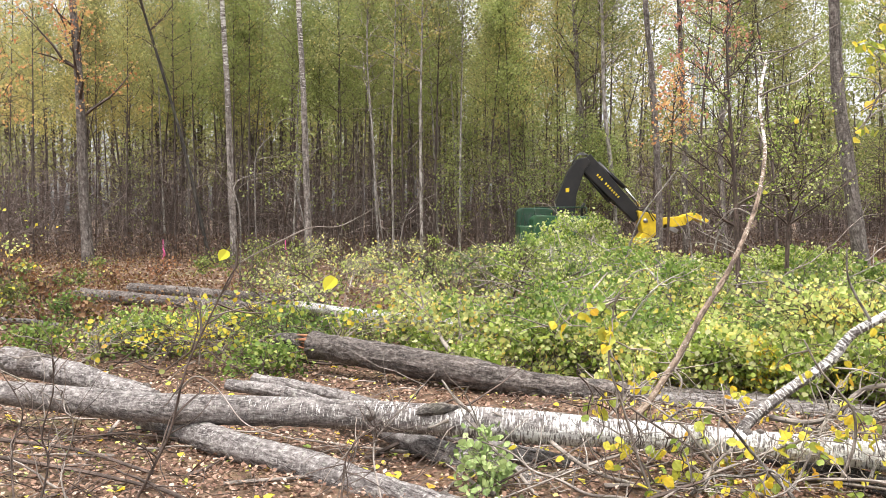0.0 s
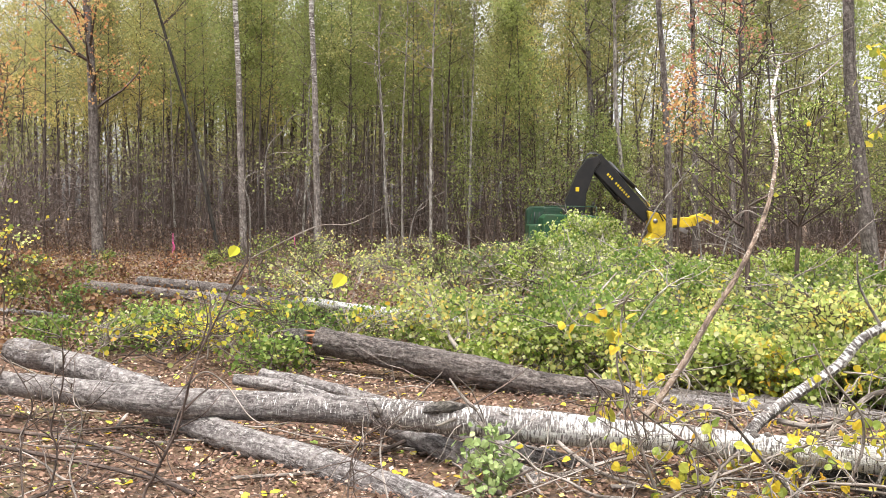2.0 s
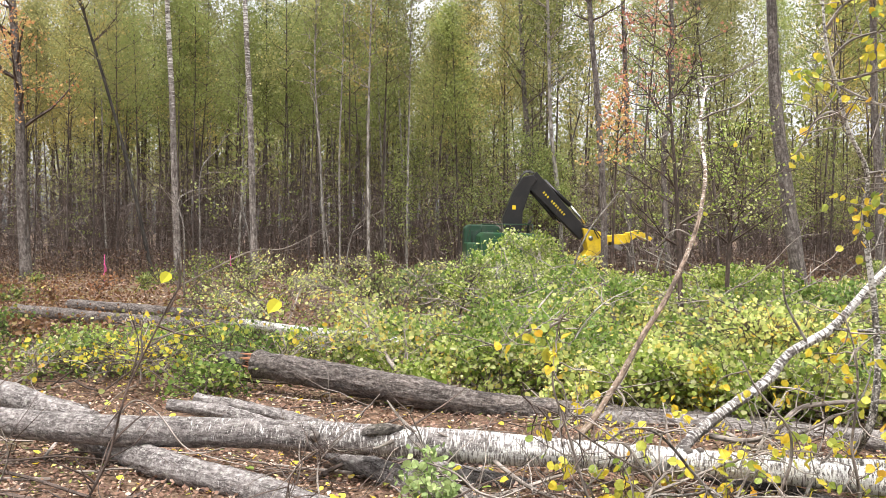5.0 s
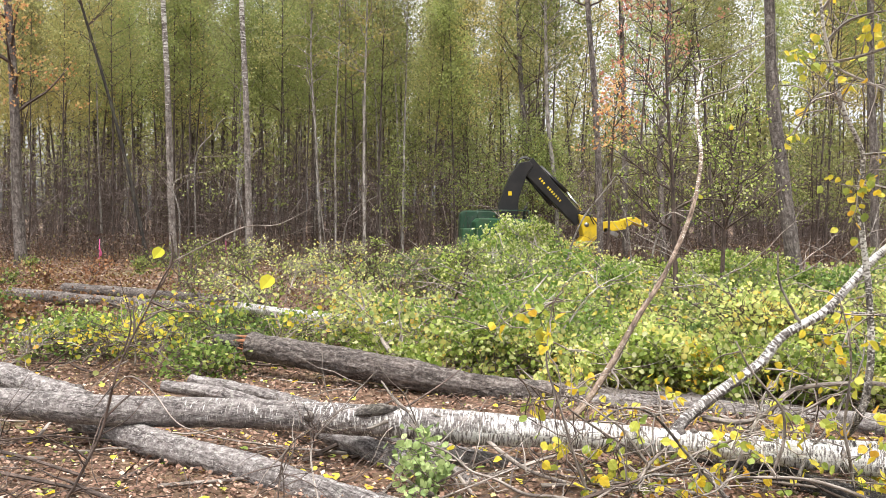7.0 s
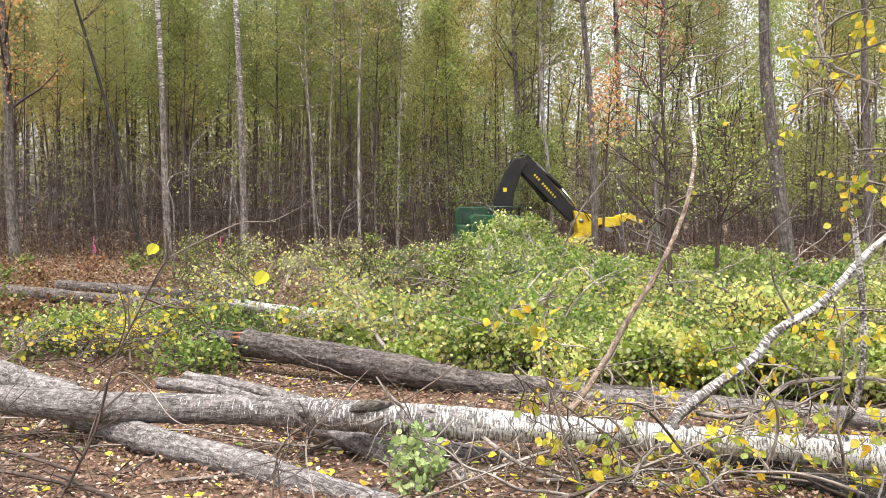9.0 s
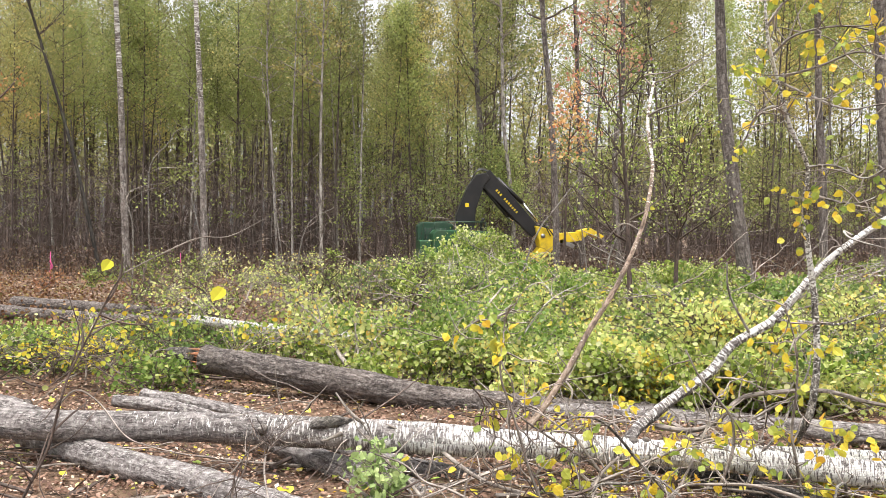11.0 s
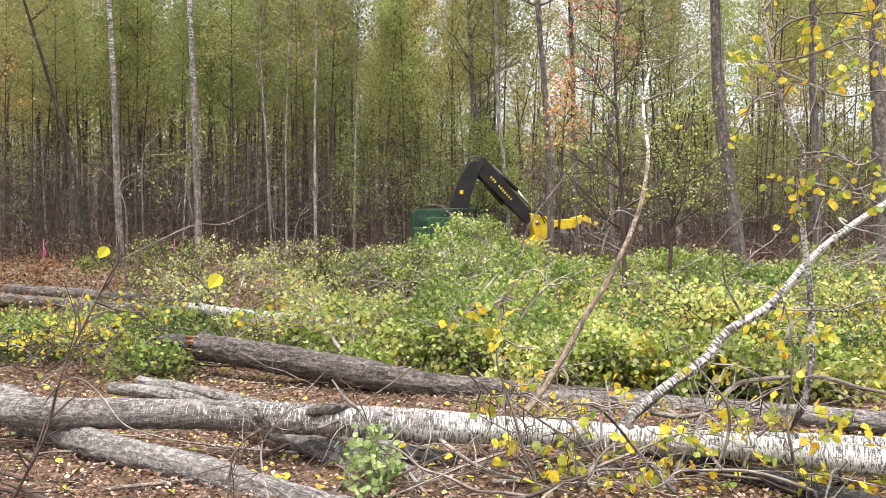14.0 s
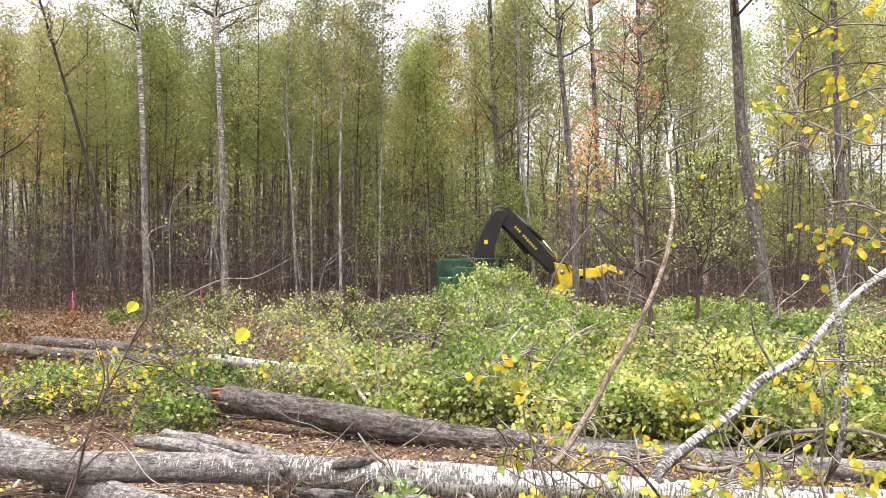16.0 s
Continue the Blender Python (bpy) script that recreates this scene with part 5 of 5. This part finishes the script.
LEAF_Y = [round_leaf_mesh("leaf", M_YELLOW_ONE, i) for i in range(4)]
LEAF_L = [round_leaf_mesh("leaf", M_LIME, 9)]
LEAF_G = [round_leaf_mesh("leaf", M_BUSH, 20 + i) for i in range(3)]


def hang_leaf(meshes, at, size, parent, droop=0.5):
    ob = new("leaf", meshes[np.random.randint(len(meshes))])
    ob.parent = parent
    ob.matrix_basis = pose(*at, np.random.uniform(-150, -40) if np.random.rand() < droop else np.random.uniform(-60, 60), np.random.uniform(-50, 50), np.random.uniform(0, 360)) @ Matrix.Scale(size * np.random.uniform(0.75, 1.25), 4)
    return ob


def stem(name, label, category, pts, r0, r1, bark, sides=10, group="", wob=0.03):
    t = thing(name, label, category, group=group)
    line = spline(pts, 8)
    g = Geo()
    g.tube(line, np.linspace(r0, r1, len(line)), sides, wob)
    g.part("main_stem", bark, t)
    return t, line


def side_branch(parent, pts, r0, r1, bark, label=""):
    line = spline(pts, 6)
    g = Geo()
    g.tube(line, np.linspace(r0, r1, len(line)), 6, 0.03)
    g.part("branch", bark, parent, label)
    return line


def leafy(parent, line, bark, n_tw, length, n_leaf, size, meshes, up=0.2, bend=0.25, droop=0.6, start=0.0):
    """Twigs from a line, each a part, with single leaves at their ends and along them."""
    for _ in range(n_tw):
        i = np.random.randint(int(start * (len(line) - 1)), len(line))
        tw = shoot(line[i], np.random.normal(0, 1, 3) + (0, 0, up), length * np.random.uniform(0.5, 1.2), 5, bend)
        tw[:, 2] = np.maximum(tw[:, 2], 0.05)
        g = Geo()
        g.tube(tw, np.linspace(0.006, 0.002, len(tw)), 4, caps=False)
        g.part("twig", bark, parent)
        bunch = np.random.poisson(n_leaf * 2.6) if np.random.rand() < 0.38 else 0
        for _ in range(bunch):
            p = tw[np.random.randint(3, len(tw))] + np.random.normal(0, 0.035, 3)
            hang_leaf(meshes, p, size, parent, droop)


np.random.seed(41)
t, ln = stem("leaning_stem", "leaning dead stem, orange-brown below and bleached above", "stem", [(1.43, 6.95, 0.22), (1.58, 7.06, 0.35), (1.83, 7.27, 0.62), (2.08, 7.48, 0.95), (2.40, 7.79, 1.30), (2.69, 8.10, 1.73), (2.84, 8.31, 2.03), (2.95, 8.53, 2.39), (2.97, 8.74, 2.78), (3.02, 8.85, 3.01), (3.10, 8.96, 3.25)], 0.029, 0.012, M_STEM)
side_branch(t, [(2.97, 8.74, 2.88), (3.07, 8.65, 2.94), (3.30, 8.65, 3.02), (3.49, 8.65, 3.18), (3.59, 8.66, 3.28)], 0.012, 0.005, M_TWIG)
side_branch(t, [(3.09, 8.96, 3.23), (3.25, 8.86, 3.30), (3.46, 8.86, 3.43), (3.74, 8.77, 3.58)], 0.010, 0.004, M_TWIG)
side_branch(t, [(3.08, 8.95, 3.20), (3.01, 8.96, 3.31), (3.27, 8.86, 3.34), (3.55, 8.76, 3.45)], 0.010, 0.004, M_TWIG)
side_branch(t, [(2.72, 8.10, 1.75), (2.58, 8.21, 1.83), (2.46, 8.30, 1.70), (2.33, 8.40, 1.47)], 0.008, 0.003, M_TWIG)
side_branch(t, [(1.80, 7.26, 0.57), (1.85, 7.16, 0.49), (1.80, 7.06, 0.39)], 0.012, 0.006, M_TWIG)
leafy(t, ln, M_TWIG, 10, 0.35, 1.0, 0.05, LEAF_Y, start=0.1)

t, limb = stem("birch_limb", "curving white birch limb rising from the long birch log", "branch", [(2.09, 6.57, 0.19), (2.26, 6.70, 0.30), (2.53, 6.77, 0.48), (2.85, 6.83, 0.68), (3.04, 6.85, 0.89), (3.35, 6.87, 1.06), (3.52, 6.84, 1.25), (3.74, 6.82, 1.50), (4.01, 6.79, 1.72), (4.32, 6.75, 1.92), (4.58, 6.71, 2.01), (5.02, 6.65, 2.21)], 0.046, 0.02, M_BIRCH_LIMB, 12)
side_branch(t, [(3.16, 6.84, 0.99), (3.04, 6.81, 1.17), (2.98, 6.82, 1.32), (2.95, 6.78, 1.52)], 0.012, 0.006, M_POLE_PALE)
side_branch(t, [(3.40, 6.86, 1.07), (3.61, 6.73, 1.07), (3.77, 6.60, 1.07), (3.93, 6.48, 1.15), (4.08, 6.36, 1.21)], 0.015, 0.005, M_BIRCH_LIMB)
side_branch(t, [(2.89, 6.82, 0.64), (3.04, 6.70, 0.64), (3.17, 6.58, 0.59)], 0.009, 0.004, M_TWIG)
side_branch(t, [(3.96, 6.79, 1.74), (3.90, 6.80, 1.77), (3.91, 6.70, 1.71), (4.07, 6.57, 1.65), (4.10, 6.47, 1.62)], 0.010, 0.005, M_POLE_PALE)
leafy(t, limb, M_TWIG, 16, 0.4, 2.6, 0.055, LEAF_Y, start=0.55)

t, ln = stem("arching_branch", "bare grey branch arching over the birch log", "branch", [(2.40, 6.78, 0.28), (2.62, 6.65, 0.27), (2.77, 6.53, 0.35), (2.94, 6.51, 0.52), (3.08, 6.39, 0.59), (3.44, 6.24, 0.63), (3.71, 6.10, 0.57), (4.03, 5.95, 0.52), (4.48, 5.78, 0.45)], 0.022, 0.012, M_TWIG)
leafy(t, ln, M_TWIG, 12, 0.35, 0.7, 0.055, LEAF_Y)

t, sap = stem("young_birch", "slender young birch with dark blotched bark and yellow leaves", "sapling", [(3.70, 7.21, 0.00), (3.26, 6.16, 0.38), (3.27, 6.06, 0.57), (3.30, 6.06, 0.89), (3.28, 6.07, 1.28), (3.24, 6.08, 1.60), (3.21, 6.10, 1.95), (3.23, 6.10, 2.21), (3.06, 6.03, 2.49), (2.99, 6.05, 2.77), (2.87, 5.97, 3.06), (2.84, 5.98, 3.44)], 0.030, 0.008, M_SAPLING)
crown = []
for pts in ([(3.23, 6.10, 2.21), (3.37, 5.98, 2.21), (3.50, 5.86, 2.12), (3.60, 5.74, 2.19), (3.73, 5.63, 2.28)],
            [(3.04, 6.03, 2.54), (2.90, 5.95, 2.60), (2.74, 5.87, 2.51), (2.69, 5.88, 2.38)],
            [(2.98, 6.05, 2.79), (3.13, 5.92, 2.68), (3.34, 5.79, 2.57), (3.54, 5.66, 2.59), (3.85, 5.51, 2.52)],
            [(2.94, 6.06, 2.96), (3.05, 5.94, 3.08), (3.30, 5.81, 3.12), (3.54, 5.67, 3.06), (3.85, 5.53, 3.09)],
            [(2.98, 6.05, 2.81), (3.15, 5.82, 2.85), (3.36, 5.69, 2.93), (3.56, 5.56, 2.83), (3.85, 5.42, 2.76)],
            [(2.86, 5.97, 3.14), (2.96, 5.86, 3.30), (3.18, 5.73, 3.35), (3.56, 5.57, 3.29)],
            [(3.22, 6.10, 2.03), (3.43, 5.86, 1.95), (3.60, 5.74, 2.02), (3.87, 5.60, 2.09)]):
    crown.append(side_branch(t, pts, 0.011, 0.004, M_POLE_PALE))
for ln in crown:
    leafy(t, ln, M_TWIG, 18, 0.36, 2.8, 0.052, LEAF_Y, droop=0.75)

# brush of thin twigs and round yellow leaves in front of the birch log
for k in range(9):
    x, y = 1.3 + 0.29 * k, 5.75 + 0.22 * (k % 3)
    t, ln = stem("leafy_brush", "tangled thin twigs with round yellow leaves beside the birch log", "brush", shoot((x, y, 0.03), (np.random.uniform(-0.4, 1), np.random.uniform(-0.2, 0.4), 0.16), 1.3, 6, 0.14), 0.012, 0.004, M_TWIG, 6, "yellow-leaved brush")
    leafy(t, ln, (M_TWIG, M_TWIG, M_TWIG_D)[k % 3], 23, 0.45, 2.5, 0.064, LEAF_Y, up=0.0, bend=0.45)
t, ln = stem("leafy_brush", "twiggy top with yellow leaves sticking up behind the birch log", "brush", [(1.33, 7.35, 0.17), (1.49, 7.46, 0.31), (1.69, 7.56, 0.43), (1.95, 7.66, 0.51)], 0.012, 0.004, M_TWIG, 6, "yellow-leaved brush")
leafy(t, ln, M_TWIG, 18, 0.5, 2.0, 0.06, LEAF_Y, up=0.1)
t, ln = stem("leafy_brush", "twiggy top with yellow leaves sticking up behind the birch log", "brush", [(1.98, 7.25, 0.15), (2.22, 7.15, 0.24), (2.40, 7.05, 0.24)], 0.012, 0.004, M_TWIG, 6, "yellow-leaved brush")
leafy(t, ln, M_TWIG, 18, 0.45, 2.6, 0.06, LEAF_Y, up=0.2)
for k, pts in enumerate(([(0.17, 6.66, 0.32), (0.30, 6.35, 0.21), (0.45, 6.05, 0.12), (0.58, 5.84, 0.00), (0.67, 5.74, -0.10)], [(0.71, 6.55, 0.20), (0.97, 6.15, 0.07), (1.26, 5.94, 0.02), (1.54, 5.74, -0.01)], [(1.58, 5.74, -0.03), (1.74, 5.95, 0.13), (1.92, 6.05, 0.25)], [(2.60, 6.95, 0.26), (2.76, 6.75, 0.20), (2.96, 6.56, 0.32), (3.23, 6.46, 0.50)])):
    t, ln = stem("bare_branch", "bare grey branch lying against the birch log", "branch", pts, 0.017, 0.008, M_TWIG, 8, "bare branches")
    leafy(t, ln, M_TWIG, 16, 0.6, 0.12, 0.055, LEAF_Y, up=0.3, bend=0.35)

for k in range(8):
    x, y = 1.25 + 0.3 * k, 5.55 + 0.2 * (k % 3)
    t, ln = stem("bare_branch", "curling bare grey branch in the brush before the birch log", "branch", shoot((x, y, 0.02), (np.random.uniform(-1, 1), np.random.uniform(-0.3, 0.5), 0.3), np.random.uniform(0.8, 1.4), 6, 0.3, -0.08), 0.013, 0.005, (M_TWIG, M_BARK)[k % 2], 7, "bare branches")
    leafy(t, ln, M_TWIG, 6, 0.35, 0.4, 0.06, LEAF_Y, up=0.0, bend=0.4)

# small pale green bush
t, ln = stem("green_bush", "small bush of pale round green leaves before the logs", "bush", [(0.32, 5.47, 0.00), (0.28, 5.94, -0.01), (0.25, 6.05, 0.21)], 0.008, 0.004, M_TWIG, 6)
for _ in range(60):
    q = shoot(ln[np.random.randint(4, len(ln))], np.random.normal(0, 1, 3) + (0.1, 0, 0.35), 0.2, 4, 0.2)
    g = Geo()
    g.tube(q, np.linspace(0.004, 0.002, 5), 4, caps=False)
    g.part("twig", M_TWIG, t)
    for j in (1, 2, 3, 4, 4, 4):
        hang_leaf(LEAF_G, q[j] + np.random.normal(0, 0.03, 3), 0.047, t, 0.6)

# thin sapling close to the camera, and its few leaves
t, ln = stem("bare_sapling", "thin bare sapling with a few yellow leaves near the logs", "sapling", [(-1.38, 3.91, -0.05), (-1.40, 4.16, 0.41), (-1.34, 4.16, 0.56), (-1.24, 4.17, 0.77), (-1.19, 4.18, 0.97), (-1.15, 4.18, 1.10), (-1.06, 4.19, 1.29), (-0.97, 4.19, 1.47), (-0.92, 4.20, 1.55)], 0.008, 0.003, M_TWIG_D, 8)
line = side_branch(t, [(-0.93, 4.20, 1.54), (-0.80, 4.20, 1.61), (-0.61, 4.20, 1.70), (-0.47, 4.20, 1.71), (-0.33, 4.20, 1.78), (-0.24, 4.21, 1.84)], 0.004, 0.002, M_TWIG)
side_branch(t, [(-1.21, 4.18, 0.95), (-1.12, 4.18, 1.03), (-1.02, 4.18, 0.97), (-0.91, 4.17, 0.83), (-0.80, 4.17, 0.78), (-0.61, 4.07, 0.76)], 0.005, 0.002, M_TWIG)
side_branch(t, [(-1.12, 4.18, 1.10), (-1.19, 4.18, 1.06), (-1.29, 4.18, 0.97)], 0.004, 0.002, M_TWIG)
side_branch(t, [(-1.05, 4.19, 1.30), (-0.86, 4.09, 1.36), (-0.67, 4.09, 1.41)], 0.004, 0.0015, M_TWIG)
side_branch(t, [(-1.14, 4.18, 1.14), (-1.11, 4.19, 1.28), (-1.16, 4.19, 1.46)], 0.004, 0.0015, M_TWIG_D)
side_branch(t, [(-1.24, 4.17, 0.77), (-1.12, 4.17, 0.84), (-1.03, 4.18, 0.95)], 0.004, 0.0015, M_TWIG_D)
leafy(t, ln, M_TWIG_D, 16, 0.26, 0.4, 0.034, LEAF_Y, up=0.9, bend=0.12)
for p, s in (((-0.44, 3.99, 1.47), 0.075), ((-0.93, 4.10, 1.58), 0.06)):
    ob = new("leaf", LEAF_L[0])
    ob.parent = t
    ob.matrix_basis = pose(p[0] - 0.02, p[1], p[2] + 0.03, -62, 28, 35) @ Matrix.Scale(s, 4)
    tagged(ob, "large lime-yellow leaf")
side_branch(t, [(-0.67, 4.09, 1.41), (-0.55, 4.04, 1.47), (-0.45, 3.99, 1.49)], 0.002, 0.001, M_TWIG)

# thin bare twigs rising beside the logs
for k, pts in enumerate(([(-2.18, 4.75, -0.05), (-2.13, 4.96, 0.40), (-2.16, 4.96, 0.58), (-2.10, 4.97, 0.82), (-2.11, 4.98, 1.10)], [(-1.99, 5.09, -0.05), (-2.22, 5.35, 0.22), (-2.15, 5.36, 0.52), (-2.25, 5.37, 0.78)], [(-2.36, 5.09, -0.05), (-2.56, 5.46, 0.36), (-2.49, 5.46, 0.60), (-2.63, 5.47, 0.86)], [(-0.29, 5.09, -0.05), (-0.42, 5.56, 0.34), (-0.29, 5.56, 0.54), (-0.05, 5.57, 0.81)], [(-0.56, 4.91, -0.05), (-0.55, 5.16, 0.37), (-0.46, 5.16, 0.53)])):
    t, ln = stem("bare_sapling", "thin bare brown twig growing beside the logs", "sapling", pts, 0.007, 0.003, (M_TWIG_D, M_TWIG)[k % 2], 6, "bare saplings")
    for _ in range(17):
        q = shoot(ln[np.random.randint(5, len(ln))], np.random.normal(0, 1, 3) + (0, 0, 0.4), np.random.uniform(0.15, 0.55), 5, 0.25)
        g = Geo()
        g.tube(q, np.linspace(0.004, 0.0015, 6), 4, caps=False)
        g.part("twig", (M_TWIG_D, M_TWIG)[_ % 2], t)
for pts, n in (([(-10.50, 21.27, 0.00), (-8.22, 16.98, 0.97), (-8.06, 17.00, 1.60), (-7.91, 17.03, 2.22)], 26), ([(-9.54, 18.51, 0.00), (-8.03, 15.98, 0.83), (-7.64, 15.99, 1.31), (-7.25, 16.00, 1.60)], 22)):
    t, ln = stem("leafy_sapling", "small sapling with pale yellow leaves at the clearing edge", "sapling", pts, 0.016, 0.005, M_TWIG_D, 6)
    leafy(t, ln, M_TWIG_D, n, 0.9, 2.2, 0.055, LEAF_Y)

for k in range(7):
    x, y = -6.6 - 0.75 * k, 13.6 + 1.15 * k + 0.8 * (k % 2)
    t, ln = stem("leafy_sapling", "spindly sapling with small pale yellow leaves at the clearing edge", "sapling", shoot((x, y, float(ground_z(x, y)) - 0.05), (np.random.normal(0, 0.25), 0.0, 1.0), np.random.uniform(1.2, 2.3), 6, 0.12), 0.011, 0.004, M_TWIG_D, 6, "clearing edge saplings")
    c = []
    for _ in range(13):
        q = shoot(ln[np.random.randint(len(ln) // 4, len(ln))], np.random.normal(0, 1, 3) * (1, 1, 0.5) + (0, 0, 0.25), np.random.uniform(0.4, 0.9), 5, 0.2)
        g = Geo()
        g.tube(q, np.linspace(0.006, 0.002, 6), 3, caps=False)
        g.part("twig", M_TWIG_D, t)
        c.append(q[np.random.randint(1, 6, 9)] + np.random.normal(0, 0.05, (9, 3)))
    g = Geo()
    g.leaves(np.concatenate(c), 0.055)
    g.part("foliage", (M_YELLOW, M_SLASH_Y, M_SLASH_Y)[k % 3], t, kind="stuff")

# bare saplings and bent stems at mid distance
for pts in ([(-4.81, 23.98, 0.73), (-4.85, 24.02, 1.82), (-4.84, 24.07, 3.29), (-4.44, 24.09, 3.87), (-4.15, 24.10, 4.26), (-3.71, 24.10, 4.29)],
            [(-5.47, 24.98, 0.76), (-5.47, 25.02, 1.83), (-5.66, 25.04, 2.59), (-5.24, 25.05, 2.86), (-4.63, 25.06, 2.97)],
            [(-3.86, 25.98, 0.64), (-3.89, 26.01, 1.51), (-4.10, 26.04, 2.62), (-3.86, 26.07, 3.33), (-3.47, 26.08, 3.70)],
            [(3.67, 19.98, 0.96), (4.21, 20.01, 1.63), (4.82, 20.04, 2.48), (5.43, 20.06, 3.25), (5.61, 20.07, 3.52)],
            [(5.39, 18.98, 0.77), (5.62, 19.00, 1.35), (5.97, 19.02, 1.92), (6.32, 19.02, 2.16)],
            [(-1.81, 29.99, 0.93), (-2.17, 30.05, 2.76), (-2.36, 30.13, 5.13), (-2.63, 30.20, 7.14)],
            [(-1.38, 26.99, 1.01), (-1.05, 27.02, 1.83), (-0.15, 27.04, 2.49)],
            [(6.52, 23.98, 0.66), (6.30, 24.02, 1.82), (5.93, 24.04, 2.55)]):
    pts[0] = (pts[0][0], pts[0][1], 0.0)
    t, ln = stem("bent_sapling", "bare bent grey sapling before the forest edge", "sapling", pts, 0.024, 0.009, M_BARK, 6, "bent saplings")
    for _ in range(4):
        q = shoot(ln[np.random.randint(len(ln) // 3, len(ln))], np.random.normal(0, 1, 3) + (0, 0, 0.4), 0.9, 5, 0.2)
        g = Geo()
        g.tube(q, np.linspace(0.011, 0.005, 6), 4, caps=False)
        g.part("twig", M_TWIG, t)

# sticks on the ground
np.random.seed(43)
for k in range(90):
    x, y = np.random.uniform(-4.5, 4.5), 5.2 + 5.5 * np.random.rand() ** 1.4
    a = np.random.uniform(0, math.pi)
    L = np.random.uniform(0.4, 1.7)
    q = shoot((x, y, float(ground_z(x, y)) + 0.035), (math.cos(a), 0.6 * math.sin(a), 0.02), L, 6, 0.1)
    q[:, 2] = np.maximum(q[:, 2], ground_z(q[:, 0], q[:, 1]) + 0.025)
    g = Geo()
    g.tube(q, np.linspace(np.random.uniform(0.006, 0.018), 0.004, 7), 6, 0.05)
    tagged(g.part("stick", (M_TWIG, M_TWIG_D)[k % 2]), "broken grey-brown stick lying on the leaf litter", "stick", "sticks on the litter")
for pts in ([(-3.57, 7.07, 0.06), (-2.70, 6.72, 0.06), (-1.92, 6.08, 0.06)], [(-3.30, 6.60, 0.05), (-2.40, 6.15, 0.05), (-1.70, 5.71, 0.05)]):
    g = Geo()
    g.tube(spline(pts, 8), np.linspace(0.018, 0.011, 17), 8, 0.05)
    tagged(g.part("stick", M_TWIG_D), "long reddish-brown stick lying on the leaf litter", "stick", "sticks on the litter")
np.random.seed(45)
g = Geo()
for k in range(1900):
    x, y = np.random.uniform(-5, 5.5), 4.8 + 7 * np.random.rand() ** 1.3
    q = shoot((x, y, float(ground_z(x, y)) + 0.03), np.random.normal(0, 1, 3) * (1, 1, 0.25), np.random.uniform(0.12, 0.5), 3, 0.2)
    q[:, 2] = np.maximum(q[:, 2], ground_z(q[:, 0], q[:, 1]) + 0.01)
    g.tube(q, [0.005, 0.004, 0.003, 0.002], 3, caps=False)
tagged(g.part("twig_litter", M_TWIG_D), "fine broken twigs strewn over the leaf litter", "twig litter", kind="stuff")
# pink ribbons tied at the forest edge
for p in ((-9.36, 30.98, 0.71), (-5.61, 32.98, 0.65)):
    g = Geo()
    g.tube(spline([p, (p[0] + 0.06, p[1], p[2] - 0.2), (p[0] - 0.03, p[1], p[2] - 0.42)], 5), [0.03] * 11, 4)
    g.tube([(p[0], p[1] + 0.03, -0.1), (p[0], p[1] + 0.03, p[2] + 0.3)], 0.012, 5)
    tagged(g.part("survey_ribbon", M_RIBBON), "pink survey ribbon on a thin stake", "ribbon")
